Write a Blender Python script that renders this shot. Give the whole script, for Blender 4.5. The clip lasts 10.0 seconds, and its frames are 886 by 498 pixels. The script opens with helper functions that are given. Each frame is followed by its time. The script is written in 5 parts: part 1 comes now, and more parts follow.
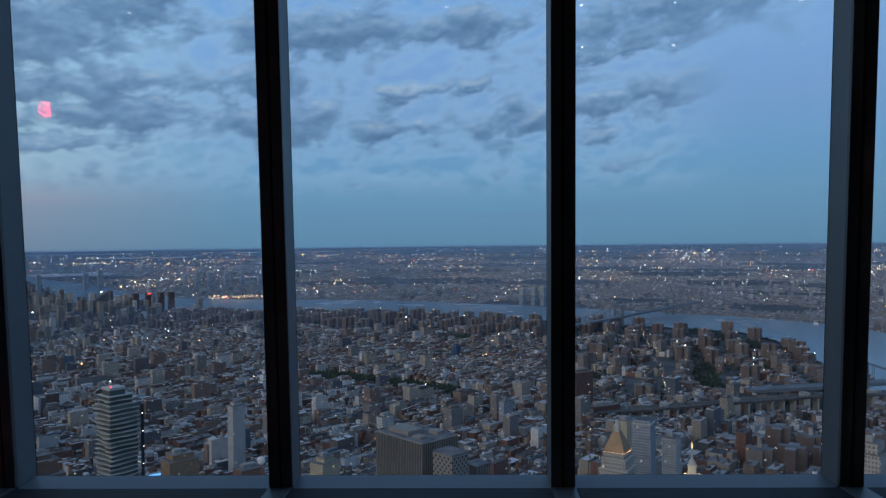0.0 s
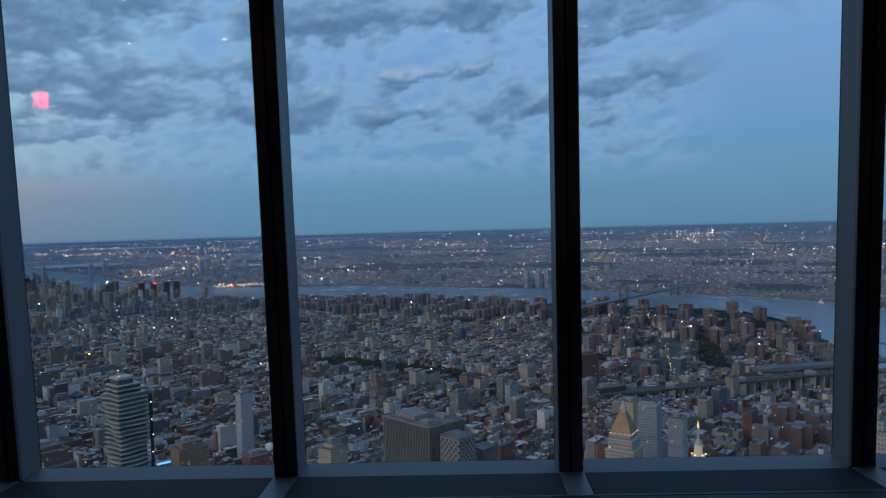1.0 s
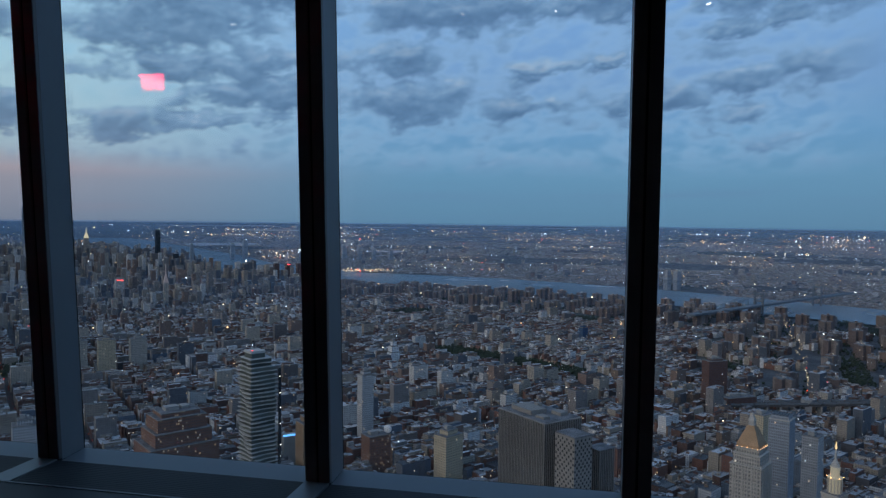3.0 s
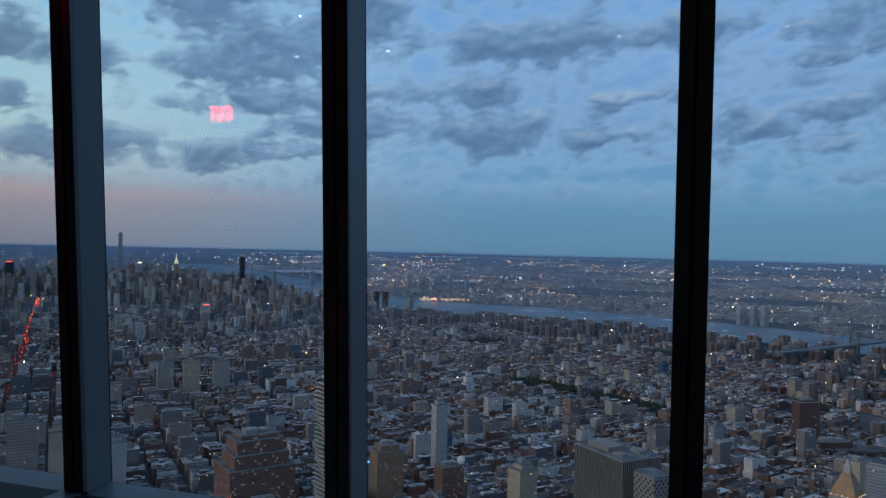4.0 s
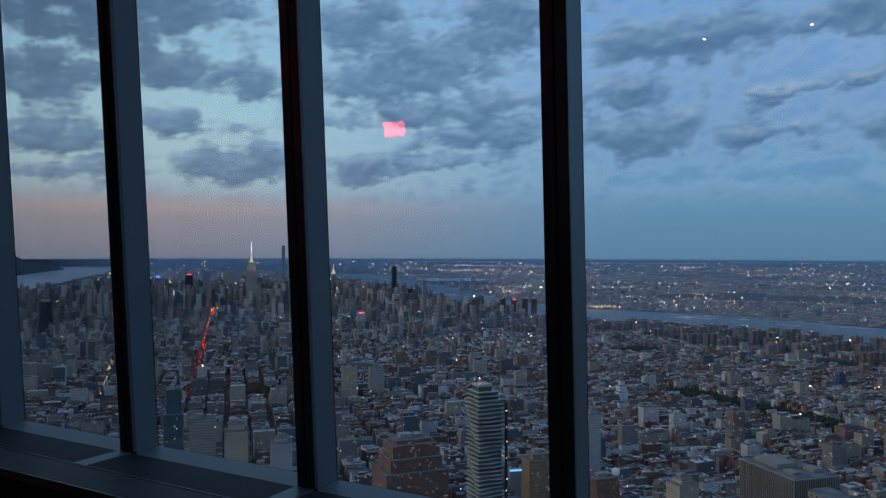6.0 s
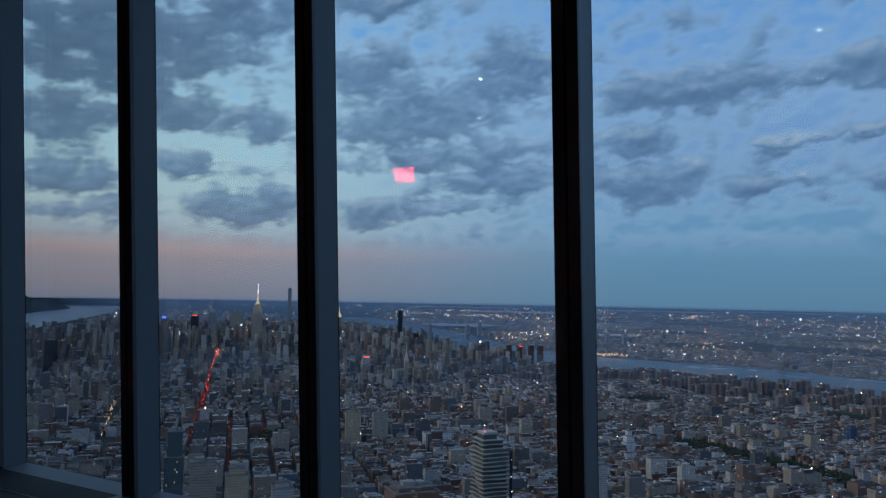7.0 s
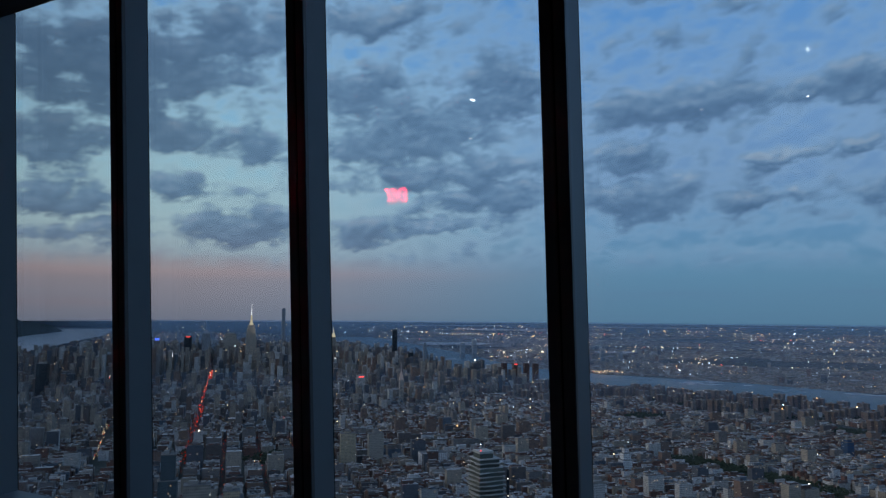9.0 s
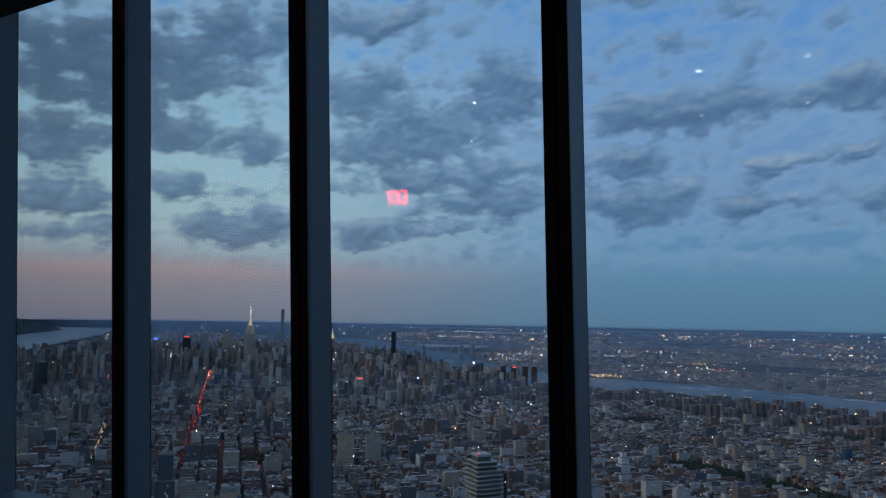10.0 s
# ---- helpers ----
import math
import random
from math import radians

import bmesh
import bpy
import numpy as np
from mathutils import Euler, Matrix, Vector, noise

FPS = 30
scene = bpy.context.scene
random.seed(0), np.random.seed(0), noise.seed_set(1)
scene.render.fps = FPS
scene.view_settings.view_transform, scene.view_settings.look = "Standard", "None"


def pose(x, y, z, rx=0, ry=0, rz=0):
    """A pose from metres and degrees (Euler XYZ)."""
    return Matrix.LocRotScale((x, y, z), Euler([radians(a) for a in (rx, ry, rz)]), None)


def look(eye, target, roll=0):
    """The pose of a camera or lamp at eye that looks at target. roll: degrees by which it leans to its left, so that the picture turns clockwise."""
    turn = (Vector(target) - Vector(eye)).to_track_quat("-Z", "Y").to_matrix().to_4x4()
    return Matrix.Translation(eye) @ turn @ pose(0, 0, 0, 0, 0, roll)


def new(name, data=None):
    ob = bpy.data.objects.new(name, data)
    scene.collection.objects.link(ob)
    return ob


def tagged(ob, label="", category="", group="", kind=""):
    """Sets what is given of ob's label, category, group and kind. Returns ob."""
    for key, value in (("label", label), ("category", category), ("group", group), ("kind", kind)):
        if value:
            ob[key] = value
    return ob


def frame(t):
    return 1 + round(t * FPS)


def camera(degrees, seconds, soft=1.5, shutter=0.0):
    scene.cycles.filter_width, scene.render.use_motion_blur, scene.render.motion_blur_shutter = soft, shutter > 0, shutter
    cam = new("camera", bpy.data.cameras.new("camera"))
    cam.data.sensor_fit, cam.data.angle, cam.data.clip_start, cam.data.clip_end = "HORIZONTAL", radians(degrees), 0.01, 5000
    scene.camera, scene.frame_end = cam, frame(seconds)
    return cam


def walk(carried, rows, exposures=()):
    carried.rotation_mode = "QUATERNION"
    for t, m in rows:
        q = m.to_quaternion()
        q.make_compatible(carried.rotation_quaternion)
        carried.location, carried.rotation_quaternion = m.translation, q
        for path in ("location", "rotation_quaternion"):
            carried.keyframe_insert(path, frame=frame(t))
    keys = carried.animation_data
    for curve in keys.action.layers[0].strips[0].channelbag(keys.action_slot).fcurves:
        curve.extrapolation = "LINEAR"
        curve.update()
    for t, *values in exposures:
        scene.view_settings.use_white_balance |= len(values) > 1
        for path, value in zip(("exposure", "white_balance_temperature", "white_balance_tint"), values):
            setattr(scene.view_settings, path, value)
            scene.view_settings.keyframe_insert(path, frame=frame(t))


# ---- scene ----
# ---- camera ----
cam = camera(62.13, 10.0, soft=1.3)
PATH = [
    (0, 1.553, -0.768, 0.628, 0.998, -3.930, 1.345),
    (0.5, 2.073, -1.041, 0.736, 0.994, -3.919, 1.348),
    (1, 1.828, -1.952, 1.608, 1.002, -3.868, 1.342),
    (1.5, 2.122, -2.279, 1.515, 1.087, -3.744, 1.339),
    (2, 3.492, -1.077, -0.692, 1.200, -3.609, 1.334),
    (2.5, 8.135, -3.067, -0.123, 1.260, -3.456, 1.315),
    (2.7, 9.555, -2.777, -0.289, 1.266, -3.445, 1.316),
    (3.8, 16.598, -1.318, -1.163, 1.452, -3.108, 1.346),
    (4, 17.521, -0.235, -1.347, 1.459, -3.100, 1.347),
    (4.5, 19.617, 0.654, -2.170, 1.465, -3.110, 1.349),
    (5, 23.501, 0.548, -0.082, 1.346, -3.175, 1.351),
    (5.5, 26.240, -0.151, 0.462, 1.221, -3.236, 1.348),
    (5.7, 28.292, -0.467, 0.031, 1.179, -3.251, 1.345),
    (7, 29.457, 3.680, -1.061, 1.148, -3.271, 1.358),
    (7.5, 29.563, 4.260, -1.105, 1.146, -3.273, 1.350),
    (8, 29.279, 5.048, -0.675, 1.153, -3.276, 1.361),
    (8.5, 29.208, 4.972, -0.451, 1.160, -3.276, 1.371),
    (9, 29.024, 5.125, -0.408, 1.162, -3.282, 1.376),
    (9.5, 28.807, 5.191, -0.602, 1.162, -3.286, 1.378),
    (10, 28.955, 5.306, -0.965, 1.161, -3.287, 1.381),
]
walk(cam, [(t, pose(x, y, z, 90 + pitch, roll, yaw)) for t, yaw, pitch, roll, x, y, z in PATH],
     [(0, 0.25), (2.5, 0.22), (4.5, 0.2), (5.5, 0.14), (7.0, 0.06), (8.5, -0.06), (10.0, -0.1)])

# ---- light: dusk sky with broken clouds, afterglow low in the north-west ----


def srgb(r, g, b, a=1.0):
    return tuple(((c / 255 + 0.055) / 1.055) ** 2.4 if c > 10 else c / 255 / 12.92 for c in (r, g, b)) + (a,)


class Nodes:
    """A short hand for building node trees."""

    def __init__(self, tree):
        self.t = tree
        tree.nodes.clear()

    def add(self, kind, inputs=(), **props):
        n = self.t.nodes.new(kind)
        for k, v in props.items():
            setattr(n, k, v)
        for k, v in dict(inputs).items():
            if isinstance(v, bpy.types.NodeSocket):
                self.t.links.new(v, n.inputs[k])
            else:
                n.inputs[k].default_value = v
        return n

    def math(self, op, a, b=0.0, c=0.0, clamp=False):
        return self.add("ShaderNodeMath", {0: a, 1: b, 2: c}, operation=op, use_clamp=clamp).outputs[0]

    def vec(self, op, a, b=(0, 0, 0)):
        return self.add("ShaderNodeVectorMath", {0: a, 1: b}, operation=op)

    def ramp(self, fac, stops, mode="LINEAR"):
        n = self.add("ShaderNodeValToRGB", {"Fac": fac})
        n.color_ramp.interpolation = mode
        e = n.color_ramp.elements
        while len(e) < len(stops):
            e.new(0.5)
        for el, (p, c) in zip(e, stops):
            el.position, el.color = p, c
        return n.outputs["Color"]

    def mix(self, fac, a, b, mode="MIX"):
        n = self.add("ShaderNodeMix", data_type="RGBA", blend_type=mode, clamp_factor=True)
        for k, v in ((0, fac), (6, a), (7, b)):
            if isinstance(v, bpy.types.NodeSocket):
                self.t.links.new(v, n.inputs[k])
            else:
                n.inputs[k].default_value = v
        return n.outputs[2]

    def smooth(self, x, lo, hi):
        return self.add("ShaderNodeMapRange", {0: x, 1: lo, 2: hi, 3: 0.0, 4: 1.0}, interpolation_type="SMOOTHSTEP").outputs[0]

    def noise(self, vec, scale, detail=4.0, rough=0.55, dist=0.0):
        return self.add("ShaderNodeTexNoise", {"Vector": vec, "Scale": scale, "Detail": detail, "Roughness": rough, "Distortion": dist})


# the larger clouds: azimuth (left of the facade's normal), elevation, half width, half height, degrees
HIGH_BANK = [
    (53.8, 17.5, 7.8, 3.2), (57.2, 12.1, 3.0, 1.6), (49.4, 13.3, 2.4, 1.2), (43.3, 12.7, 2.6, 1.4), (44.8, 20.2, 3.8, 2.4), (35.0, 21.9, 4.0, 1.3),
    (35.3, 16.9, 3.3, 1.9), (31.9, 13.8, 5.8, 1.9), (24.8, 17.1, 4.3, 2.1), (10.6, 15.6, 7.3, 1.5), (-0.4, 15.9, 4.3, 1.3), (-15.5, 15.9, 6.4, 1.6), (-10.5, 13.8, 3.8, 0.6),
]
LOW_ROLLS = [
    (29.7, 10.8, 8.0, 1.0), (57.4, 8.4, 3.1, 1.2), (49.5, 9.4, 1.8, 1.1), (44.7, 6.6, 4.3, 1.3), (55.5, 5.7, 3.7, 0.7), (35.4, 6.3, 3.3, 1.0), (24.8, 9.0, 5.3, 1.0),
    (28.7, 7.1, 4.0, 0.6), (15.4, 11.7, 3.2, 1.2), (13.2, 8.8, 4.7, 1.4), (5.3, 8.4, 3.5, 0.7), (3.7, 11.4, 2.2, 0.5), (-1.5, 11.7, 1.3, 0.4), (-15.9, 11.1, 3.0, 1.1),
    (-11.3, 10.1, 4.0, 1.0), (-10.1, 7.6, 2.5, 0.7), (-4.1, 9.0, 3.5, 0.9),
]
CLOUDS = HIGH_BANK + LOW_ROLLS


def make_world():
    w = bpy.data.worlds.new("dusk_sky")
    scene.world = w
    w.use_nodes = True
    n = Nodes(w.node_tree)
    d = n.add("ShaderNodeTexCoord").outputs["Generated"]
    s = n.add("ShaderNodeSeparateXYZ", {0: d})
    x, y, z = s.outputs
    az = n.math("MULTIPLY", n.math("ARCTAN2", n.math("MULTIPLY", x, -1.0), y), 57.2958)
    el = n.math("MULTIPLY", n.math("ARCSINE", z), 57.2958)
    # clear sky, away from and towards the afterglow
    e01 = n.math("DIVIDE", n.math("ADD", el, 2.0), 62.0, clamp=True)
    st = lambda e: (e + 2) / 62
    east = n.ramp(e01, [(st(-2), srgb(80, 116, 146)), (st(0), srgb(92, 132, 162)), (st(3), srgb(98, 142, 174)), (st(6.5), srgb(102, 148, 188)),
                        (st(10), srgb(112, 151, 195)), (st(15), srgb(116, 158, 206)), (st(22), srgb(98, 152, 212)), (st(58), srgb(62, 106, 172))])
    north = n.ramp(e01, [(st(-2), srgb(94, 108, 134)), (st(0), srgb(128, 132, 148)), (st(1.6), srgb(144, 142, 154)), (st(2.4), srgb(150, 145, 155)), (st(3.1), srgb(168, 153, 158)), (st(3.8), srgb(160, 157, 166)),
                         (st(4.4), srgb(154, 166, 180)), (st(6.5), srgb(170, 198, 206)), (st(10), srgb(164, 206, 222)), (st(14), srgb(148, 200, 230)), (st(20), srgb(116, 174, 228)), (st(58), srgb(62, 106, 172))])
    side = n.smooth(az, 12.0, 52.0)
    sky = n.mix(side, east, north)
    # the sun has set behind the tower, to the west: that half of the sky is still bright
    west = n.math("MULTIPLY", n.smooth(n.add("ShaderNodeVectorMath", {0: d, 1: (-0.72, -0.69, 0.05)}, operation="DOT_PRODUCT").outputs["Value"], 0.38, 1.0), 1.0)
    # cloud field: warped so that edges are ragged, flattened towards the horizon
    lay = n.math("DIVIDE", 9.0, n.math("ADD", n.math("MAXIMUM", z, 0.0), 0.13))
    px = n.math("MULTIPLY", x, lay)
    py = n.math("MULTIPLY", y, lay)
    flat = n.add("ShaderNodeCombineXYZ", {0: px, 1: py, 2: 0.0}).outputs[0]
    ang = n.add("ShaderNodeCombineXYZ", {0: n.math("MULTIPLY_ADD", el, 0.5, az), 1: n.math("MULTIPLY", el, 1.8), 2: 3.7}).outputs[0]
    warp = n.vec("SUBTRACT", n.noise(ang, 0.3, 7.0, 0.62).outputs["Color"], (0.5, 0.5, 0.5)).outputs[0]
    ws = n.add("ShaderNodeSeparateXYZ", {0: warp})
    azw = n.math("MULTIPLY_ADD", ws.outputs[0], 5.5, az)
    elw = n.math("MULTIPLY_ADD", ws.outputs[1], 2.6, el)
    broad = n.noise(flat, 0.22, 6.0, 0.58, 0.3).outputs["Fac"]
    outside = n.math("MAXIMUM", n.smooth(el, 21.0, 28.0), n.math("MAXIMUM", n.smooth(az, 64.0, 75.0), n.smooth(n.math("MULTIPLY", az, -1.0), 32.0, 45.0)))

    def cover(up):
        """How thick the cloud is along a line of sight, or a little above it."""
        v = n.add("ShaderNodeCombineXYZ", {0: n.math("MULTIPLY_ADD", el, 0.35, n.math("ADD", az, up * 0.6)), 1: n.math("MULTIPLY", n.math("ADD", el, up), 1.7), 2: 8.1}).outputs[0]
        puffs = n.noise(v, 0.36, 8.0, 0.5, 0.15).outputs["Fac"]
        wisps = n.noise(v, 1.1, 5.0, 0.5, 0.3).outputs["Fac"]
        ew = n.math("ADD", elw, up)
        total = None
        for ca, ce, wa, we in CLOUDS:
            da = n.math("SUBTRACT", azw, ca)
            a = n.math("POWER", n.math("MULTIPLY", da, 0.87 / wa), 2.0)
            b = n.math("POWER", n.math("MULTIPLY", n.math("MULTIPLY_ADD", da, 0.07, n.math("SUBTRACT", ew, ce)), 0.87 / we), 2.0)
            g = n.math("SUBTRACT", 1.0, n.math("MULTIPLY", n.math("ADD", a, b), 0.62), clamp=True)
            total = g if total is None else n.math("MAXIMUM", total, g)
        f = n.math("MULTIPLY_ADD", n.math("SUBTRACT", puffs, 0.5), 1.8, n.math("MULTIPLY", total, 0.58))
        f = n.math("MULTIPLY_ADD", n.math("SUBTRACT", wisps, 0.5), 0.5, f)
        f = n.math("ADD", f, n.math("MULTIPLY", n.math("SUBTRACT", broad, 0.5), n.math("MULTIPLY_ADD", outside, 1.6, 0.35)))
        return n.math("ADD", f, n.math("MULTIPLY", outside, 0.2))

    field = cover(0.0)
    above = cover(0.55)
    low = n.math("MULTIPLY", n.smooth(el, 2.7, 5.2), n.math("SUBTRACT", 1.0, n.math("MULTIPLY", n.smooth(n.math("MULTIPLY", az, -1.0), 14.0, 21.0), n.smooth(n.math("MULTIPLY", el, -1.0), -18.0, -11.0))))
    dens = n.math("MULTIPLY", n.smooth(field, -0.02, 0.46), low)
    thin = n.math("MULTIPLY", n.smooth(field, -0.3, 0.1), low)
    veil = n.mix(side, srgb(142, 176, 208), srgb(180, 206, 214))
    sky = n.mix(n.math("MULTIPLY", thin, 0.42), sky, veil)
    lift = n.math("SUBTRACT", field, above)
    body = n.ramp(n.math("MULTIPLY_ADD", lift, 0.9, 0.42, clamp=True),
                  [(0.0, srgb(68, 99, 136)), (0.3, srgb(80, 113, 150)), (0.52, srgb(97, 132, 168)), (0.74, srgb(122, 154, 187)), (1.0, srgb(150, 174, 198))])
    core = n.smooth(field, 0.3, 0.8)
    body = n.mix(n.math("MULTIPLY", core, 0.3), body, srgb(70, 98, 134))
    body = n.mix(n.math("MULTIPLY", n.smooth(n.math("MULTIPLY", el, -1.0), -9.0, -3.0), n.math("MULTIPLY", side, 0.2)), body, srgb(146, 138, 150))
    thick = n.math("MULTIPLY", n.smooth(az, 40.0, 56.0), n.smooth(el, 9.0, 15.0))
    body = n.mix(n.math("MULTIPLY", thick, 0.65), body, srgb(58, 84, 118))
    sky = n.mix(n.math("MULTIPLY", dens, 0.84), sky, body)
    # faint streaks near the horizon
    streak = n.add("ShaderNodeCombineXYZ", {0: n.math("MULTIPLY", az, 0.06), 1: n.math("MULTIPLY", el, 0.9), 2: 1.0}).outputs[0]
    sf = n.math("MULTIPLY", n.smooth(n.noise(streak, 1.0, 4.0).outputs["Fac"], 0.5, 0.75), n.smooth(n.math("MULTIPLY", el, -1.0), -7.0, -1.5))
    sky = n.mix(n.math("MULTIPLY", sf, 0.25), sky, n.mix(side, srgb(96, 122, 158), srgb(152, 134, 142)))
    sky = n.mix(n.math("MULTIPLY", west, 0.72), sky, (0.98, 0.92, 0.9, 1))
    bg = n.add("ShaderNodeBackground", {"Color": sky, "Strength": 1.0})
    n.add("ShaderNodeOutputWorld", {"Surface": bg.outputs[0]})


make_world()
# the last glow of the sun that has just set: broad and weak
glow = new("afterglow_sun", bpy.data.lights.new("afterglow_sun", "SUN"))
glow.data.energy, glow.data.angle, glow.data.color = 0.36, radians(50), (1.0, 0.92, 0.86)
glow.matrix_world = look((-2300, -2200, 900), (0, 0, 0))


# ---- materials ----
def material(name):
    m = bpy.data.materials.new(name)
    m.use_nodes = True
    return m, Nodes(m.node_tree)


def finish(n, color, rough=0.7, metal=0.0, bump=None, strength=0.2, dist=0.01, emit=None, power=0.0):
    ins = {"Base Color": color, "Roughness": rough, "Metallic": metal}
    if bump is not None:
        ins["Normal"] = n.add("ShaderNodeBump", {"Height": bump, "Strength": strength, "Distance": dist}).outputs[0]
    if emit is not None:
        ins["Emission Color"] = emit
        ins["Emission Strength"] = power
    b = n.add("ShaderNodeBsdfPrincipled", ins)
    n.add("ShaderNodeOutputMaterial", {"Surface": b.outputs[0]})


def surface(name, a, b, scale=8.0, rough=0.6, metal=0.0, bump=0.15, wear=0.15):
    """A painted, metal or stone surface: two tones mottled at two scales, with a fine relief."""
    m, n = material(name)
    co = n.add("ShaderNodeTexCoord").outputs["Object"]
    big = n.noise(co, scale * 0.25, 4.0).outputs["Fac"]
    fine = n.noise(co, scale * 6, 5.0, 0.65).outputs["Fac"]
    c = n.mix(n.smooth(big, 0.3, 0.7), a, b)
    c = n.mix(n.math("MULTIPLY", n.smooth(fine, 0.45, 0.8), wear), c, (a[0] * 0.5, a[1] * 0.5, a[2] * 0.5, 1))
    r = n.math("MULTIPLY_ADD", n.math("SUBTRACT", big, 0.5), 0.25, rough, clamp=True)
    finish(n, c, r, metal, fine, bump, 0.004)
    return m


def emitter(name, color, power):
    m, n = material(name)
    e = n.add("ShaderNodeEmission", {"Color": color, "Strength": power})
    n.add("ShaderNodeOutputMaterial", {"Surface": e.outputs[0]})
    m.cycles.emission_sampling = "NONE"
    return m


def light_points(name, stops, lo, hi):
    """Small lamps seen from afar: colour and power differ from lamp to lamp."""
    m, n = material(name)
    r = n.add("ShaderNodeNewGeometry").outputs["Random Per Island"]
    c = n.ramp(r, stops, "CONSTANT")
    k = n.math("FRACT", n.math("MULTIPLY", r, 37.3))
    p = n.math("MULTIPLY_ADD", n.math("POWER", k, 3.0), hi - lo, lo)
    e = n.add("ShaderNodeEmission", {"Color": c, "Strength": p})
    n.add("ShaderNodeOutputMaterial", {"Surface": e.outputs[0]})
    m.cycles.emission_sampling = "NONE"
    return m


def city_material(name, stops, win=(3.0, 3.4), lit=0.004, glassy=0.0, roofs=None, power=0.9):
    """House fronts with rows of windows, a few of them lit, and tarred or silvered roofs. UVs are in metres."""
    m, n = material(name)
    geo = n.add("ShaderNodeNewGeometry")
    r1 = geo.outputs["Random Per Island"]
    ob = n.add("ShaderNodeObjectInfo").outputs["Random"]
    r = n.math("FRACT", n.math("ADD", r1, n.math("MULTIPLY", ob, 7.13)))
    r2 = n.math("FRACT", n.math("MULTIPLY", r, 61.7))
    r3 = n.math("FRACT", n.math("MULTIPLY", r, 17.9))
    uv = n.add("ShaderNodeTexCoord").outputs["UV"]
    s = n.add("ShaderNodeSeparateXYZ", {0: uv})
    wall = n.ramp(r, stops, "CONSTANT")
    stain = n.noise(uv, 0.12, 4.0).outputs["Fac"]
    wall = n.mix(n.math("MULTIPLY", n.smooth(stain, 0.4, 0.75), 0.45), wall, n.mix(1.0, wall, (0.45, 0.43, 0.42, 1), "MULTIPLY"))
    wu = n.math("MULTIPLY_ADD", r2, 1.4, win[0] - 0.5)
    u = n.math("DIVIDE", s.outputs[0], wu)
    v = n.math("DIVIDE", s.outputs[1], win[1])
    fu, fv = n.math("FRACT", u), n.math("FRACT", v)
    inside = n.math("MULTIPLY", n.math("MULTIPLY", n.math("GREATER_THAN", fu, 0.24), n.math("LESS_THAN", fu, 0.76 + glassy * 0.2)),
                    n.math("MULTIPLY", n.math("GREATER_THAN", fv, 0.28 - glassy * 0.2), n.math("LESS_THAN", fv, 0.8)))
    cell = n.add("ShaderNodeCombineXYZ", {0: n.math("FLOOR", u), 1: n.math("FLOOR", v), 2: n.math("MULTIPLY", r, 913.0)}).outputs[0]
    wn = n.add("ShaderNodeTexWhiteNoise", {"Vector": cell}, noise_dimensions="3D")
    pane = n.mix(wn.outputs["Value"], (0.015, 0.018, 0.024, 1), (0.07, 0.085, 0.11, 1))
    front = n.mix(n.math("MULTIPLY", inside, 0.7), wall, pane)
    up = n.add("ShaderNodeSeparateXYZ", {0: geo.outputs["Normal"]}).outputs[2]
    isroof = n.math("GREATER_THAN", up, 0.6)
    roof = n.ramp(r3, roofs or [(0.0, (0.035, 0.035, 0.04, 1)), (0.26, (0.085, 0.083, 0.085, 1)), (0.4, (0.17, 0.165, 0.17, 1)), (0.6, (0.32, 0.32, 0.33, 1)), (0.88, (0.5, 0.51, 0.53, 1))], "CONSTANT")
    patch = n.noise(uv, 0.3, 5.0, 0.7).outputs["Fac"]
    roof = n.mix(n.math("MULTIPLY", n.smooth(patch, 0.42, 0.7), 0.5), roof, (0.07, 0.068, 0.07, 1))
    c = n.mix(isroof, front, roof)
    on = n.math("MULTIPLY", n.math("GREATER_THAN", wn.outputs["Value"], 1.0 - lit), n.math("MULTIPLY", inside, n.math("SUBTRACT", 1.0, isroof)))
    tone = n.ramp(n.math("FRACT", n.math("MULTIPLY", wn.outputs["Value"], 9173.0)), [(0.0, (1.0, 0.62, 0.3, 1)), (0.6, (1.0, 0.8, 0.55, 1)), (1.0, (0.85, 0.95, 1.0, 1))])
    finish(n, c, n.math("MULTIPLY_ADD", inside, -0.5, 0.85), 0.0, None, emit=tone, power=n.math("MULTIPLY", on, power))
    m.cycles.emission_sampling = "NONE"
    return m


BRICKS = [(0.0, (0.2, 0.1, 0.075, 1)), (0.18, (0.13, 0.075, 0.06, 1)), (0.34, (0.24, 0.17, 0.13, 1)), (0.48, (0.36, 0.31, 0.25, 1)), (0.6, (0.2, 0.18, 0.17, 1)),
          (0.66, (0.46, 0.43, 0.4, 1)), (0.78, (0.1, 0.1, 0.11, 1)), (0.83, (0.66, 0.66, 0.66, 1)), (0.95, (0.13, 0.17, 0.22, 1))]
TOWERS = [(0.0, (0.24, 0.22, 0.21, 1)), (0.18, (0.34, 0.29, 0.24, 1)), (0.36, (0.11, 0.125, 0.15, 1)), (0.48, (0.42, 0.37, 0.31, 1)), (0.66, (0.24, 0.165, 0.135, 1)), (0.8, (0.15, 0.13, 0.125, 1)), (0.87, (0.54, 0.53, 0.51, 1))]
M_CITY = city_material("house_fronts", BRICKS, lit=0.008)
M_TOWER = city_material("tower_fronts", TOWERS, win=(2.6, 3.6), lit=0.016, glassy=0.1)
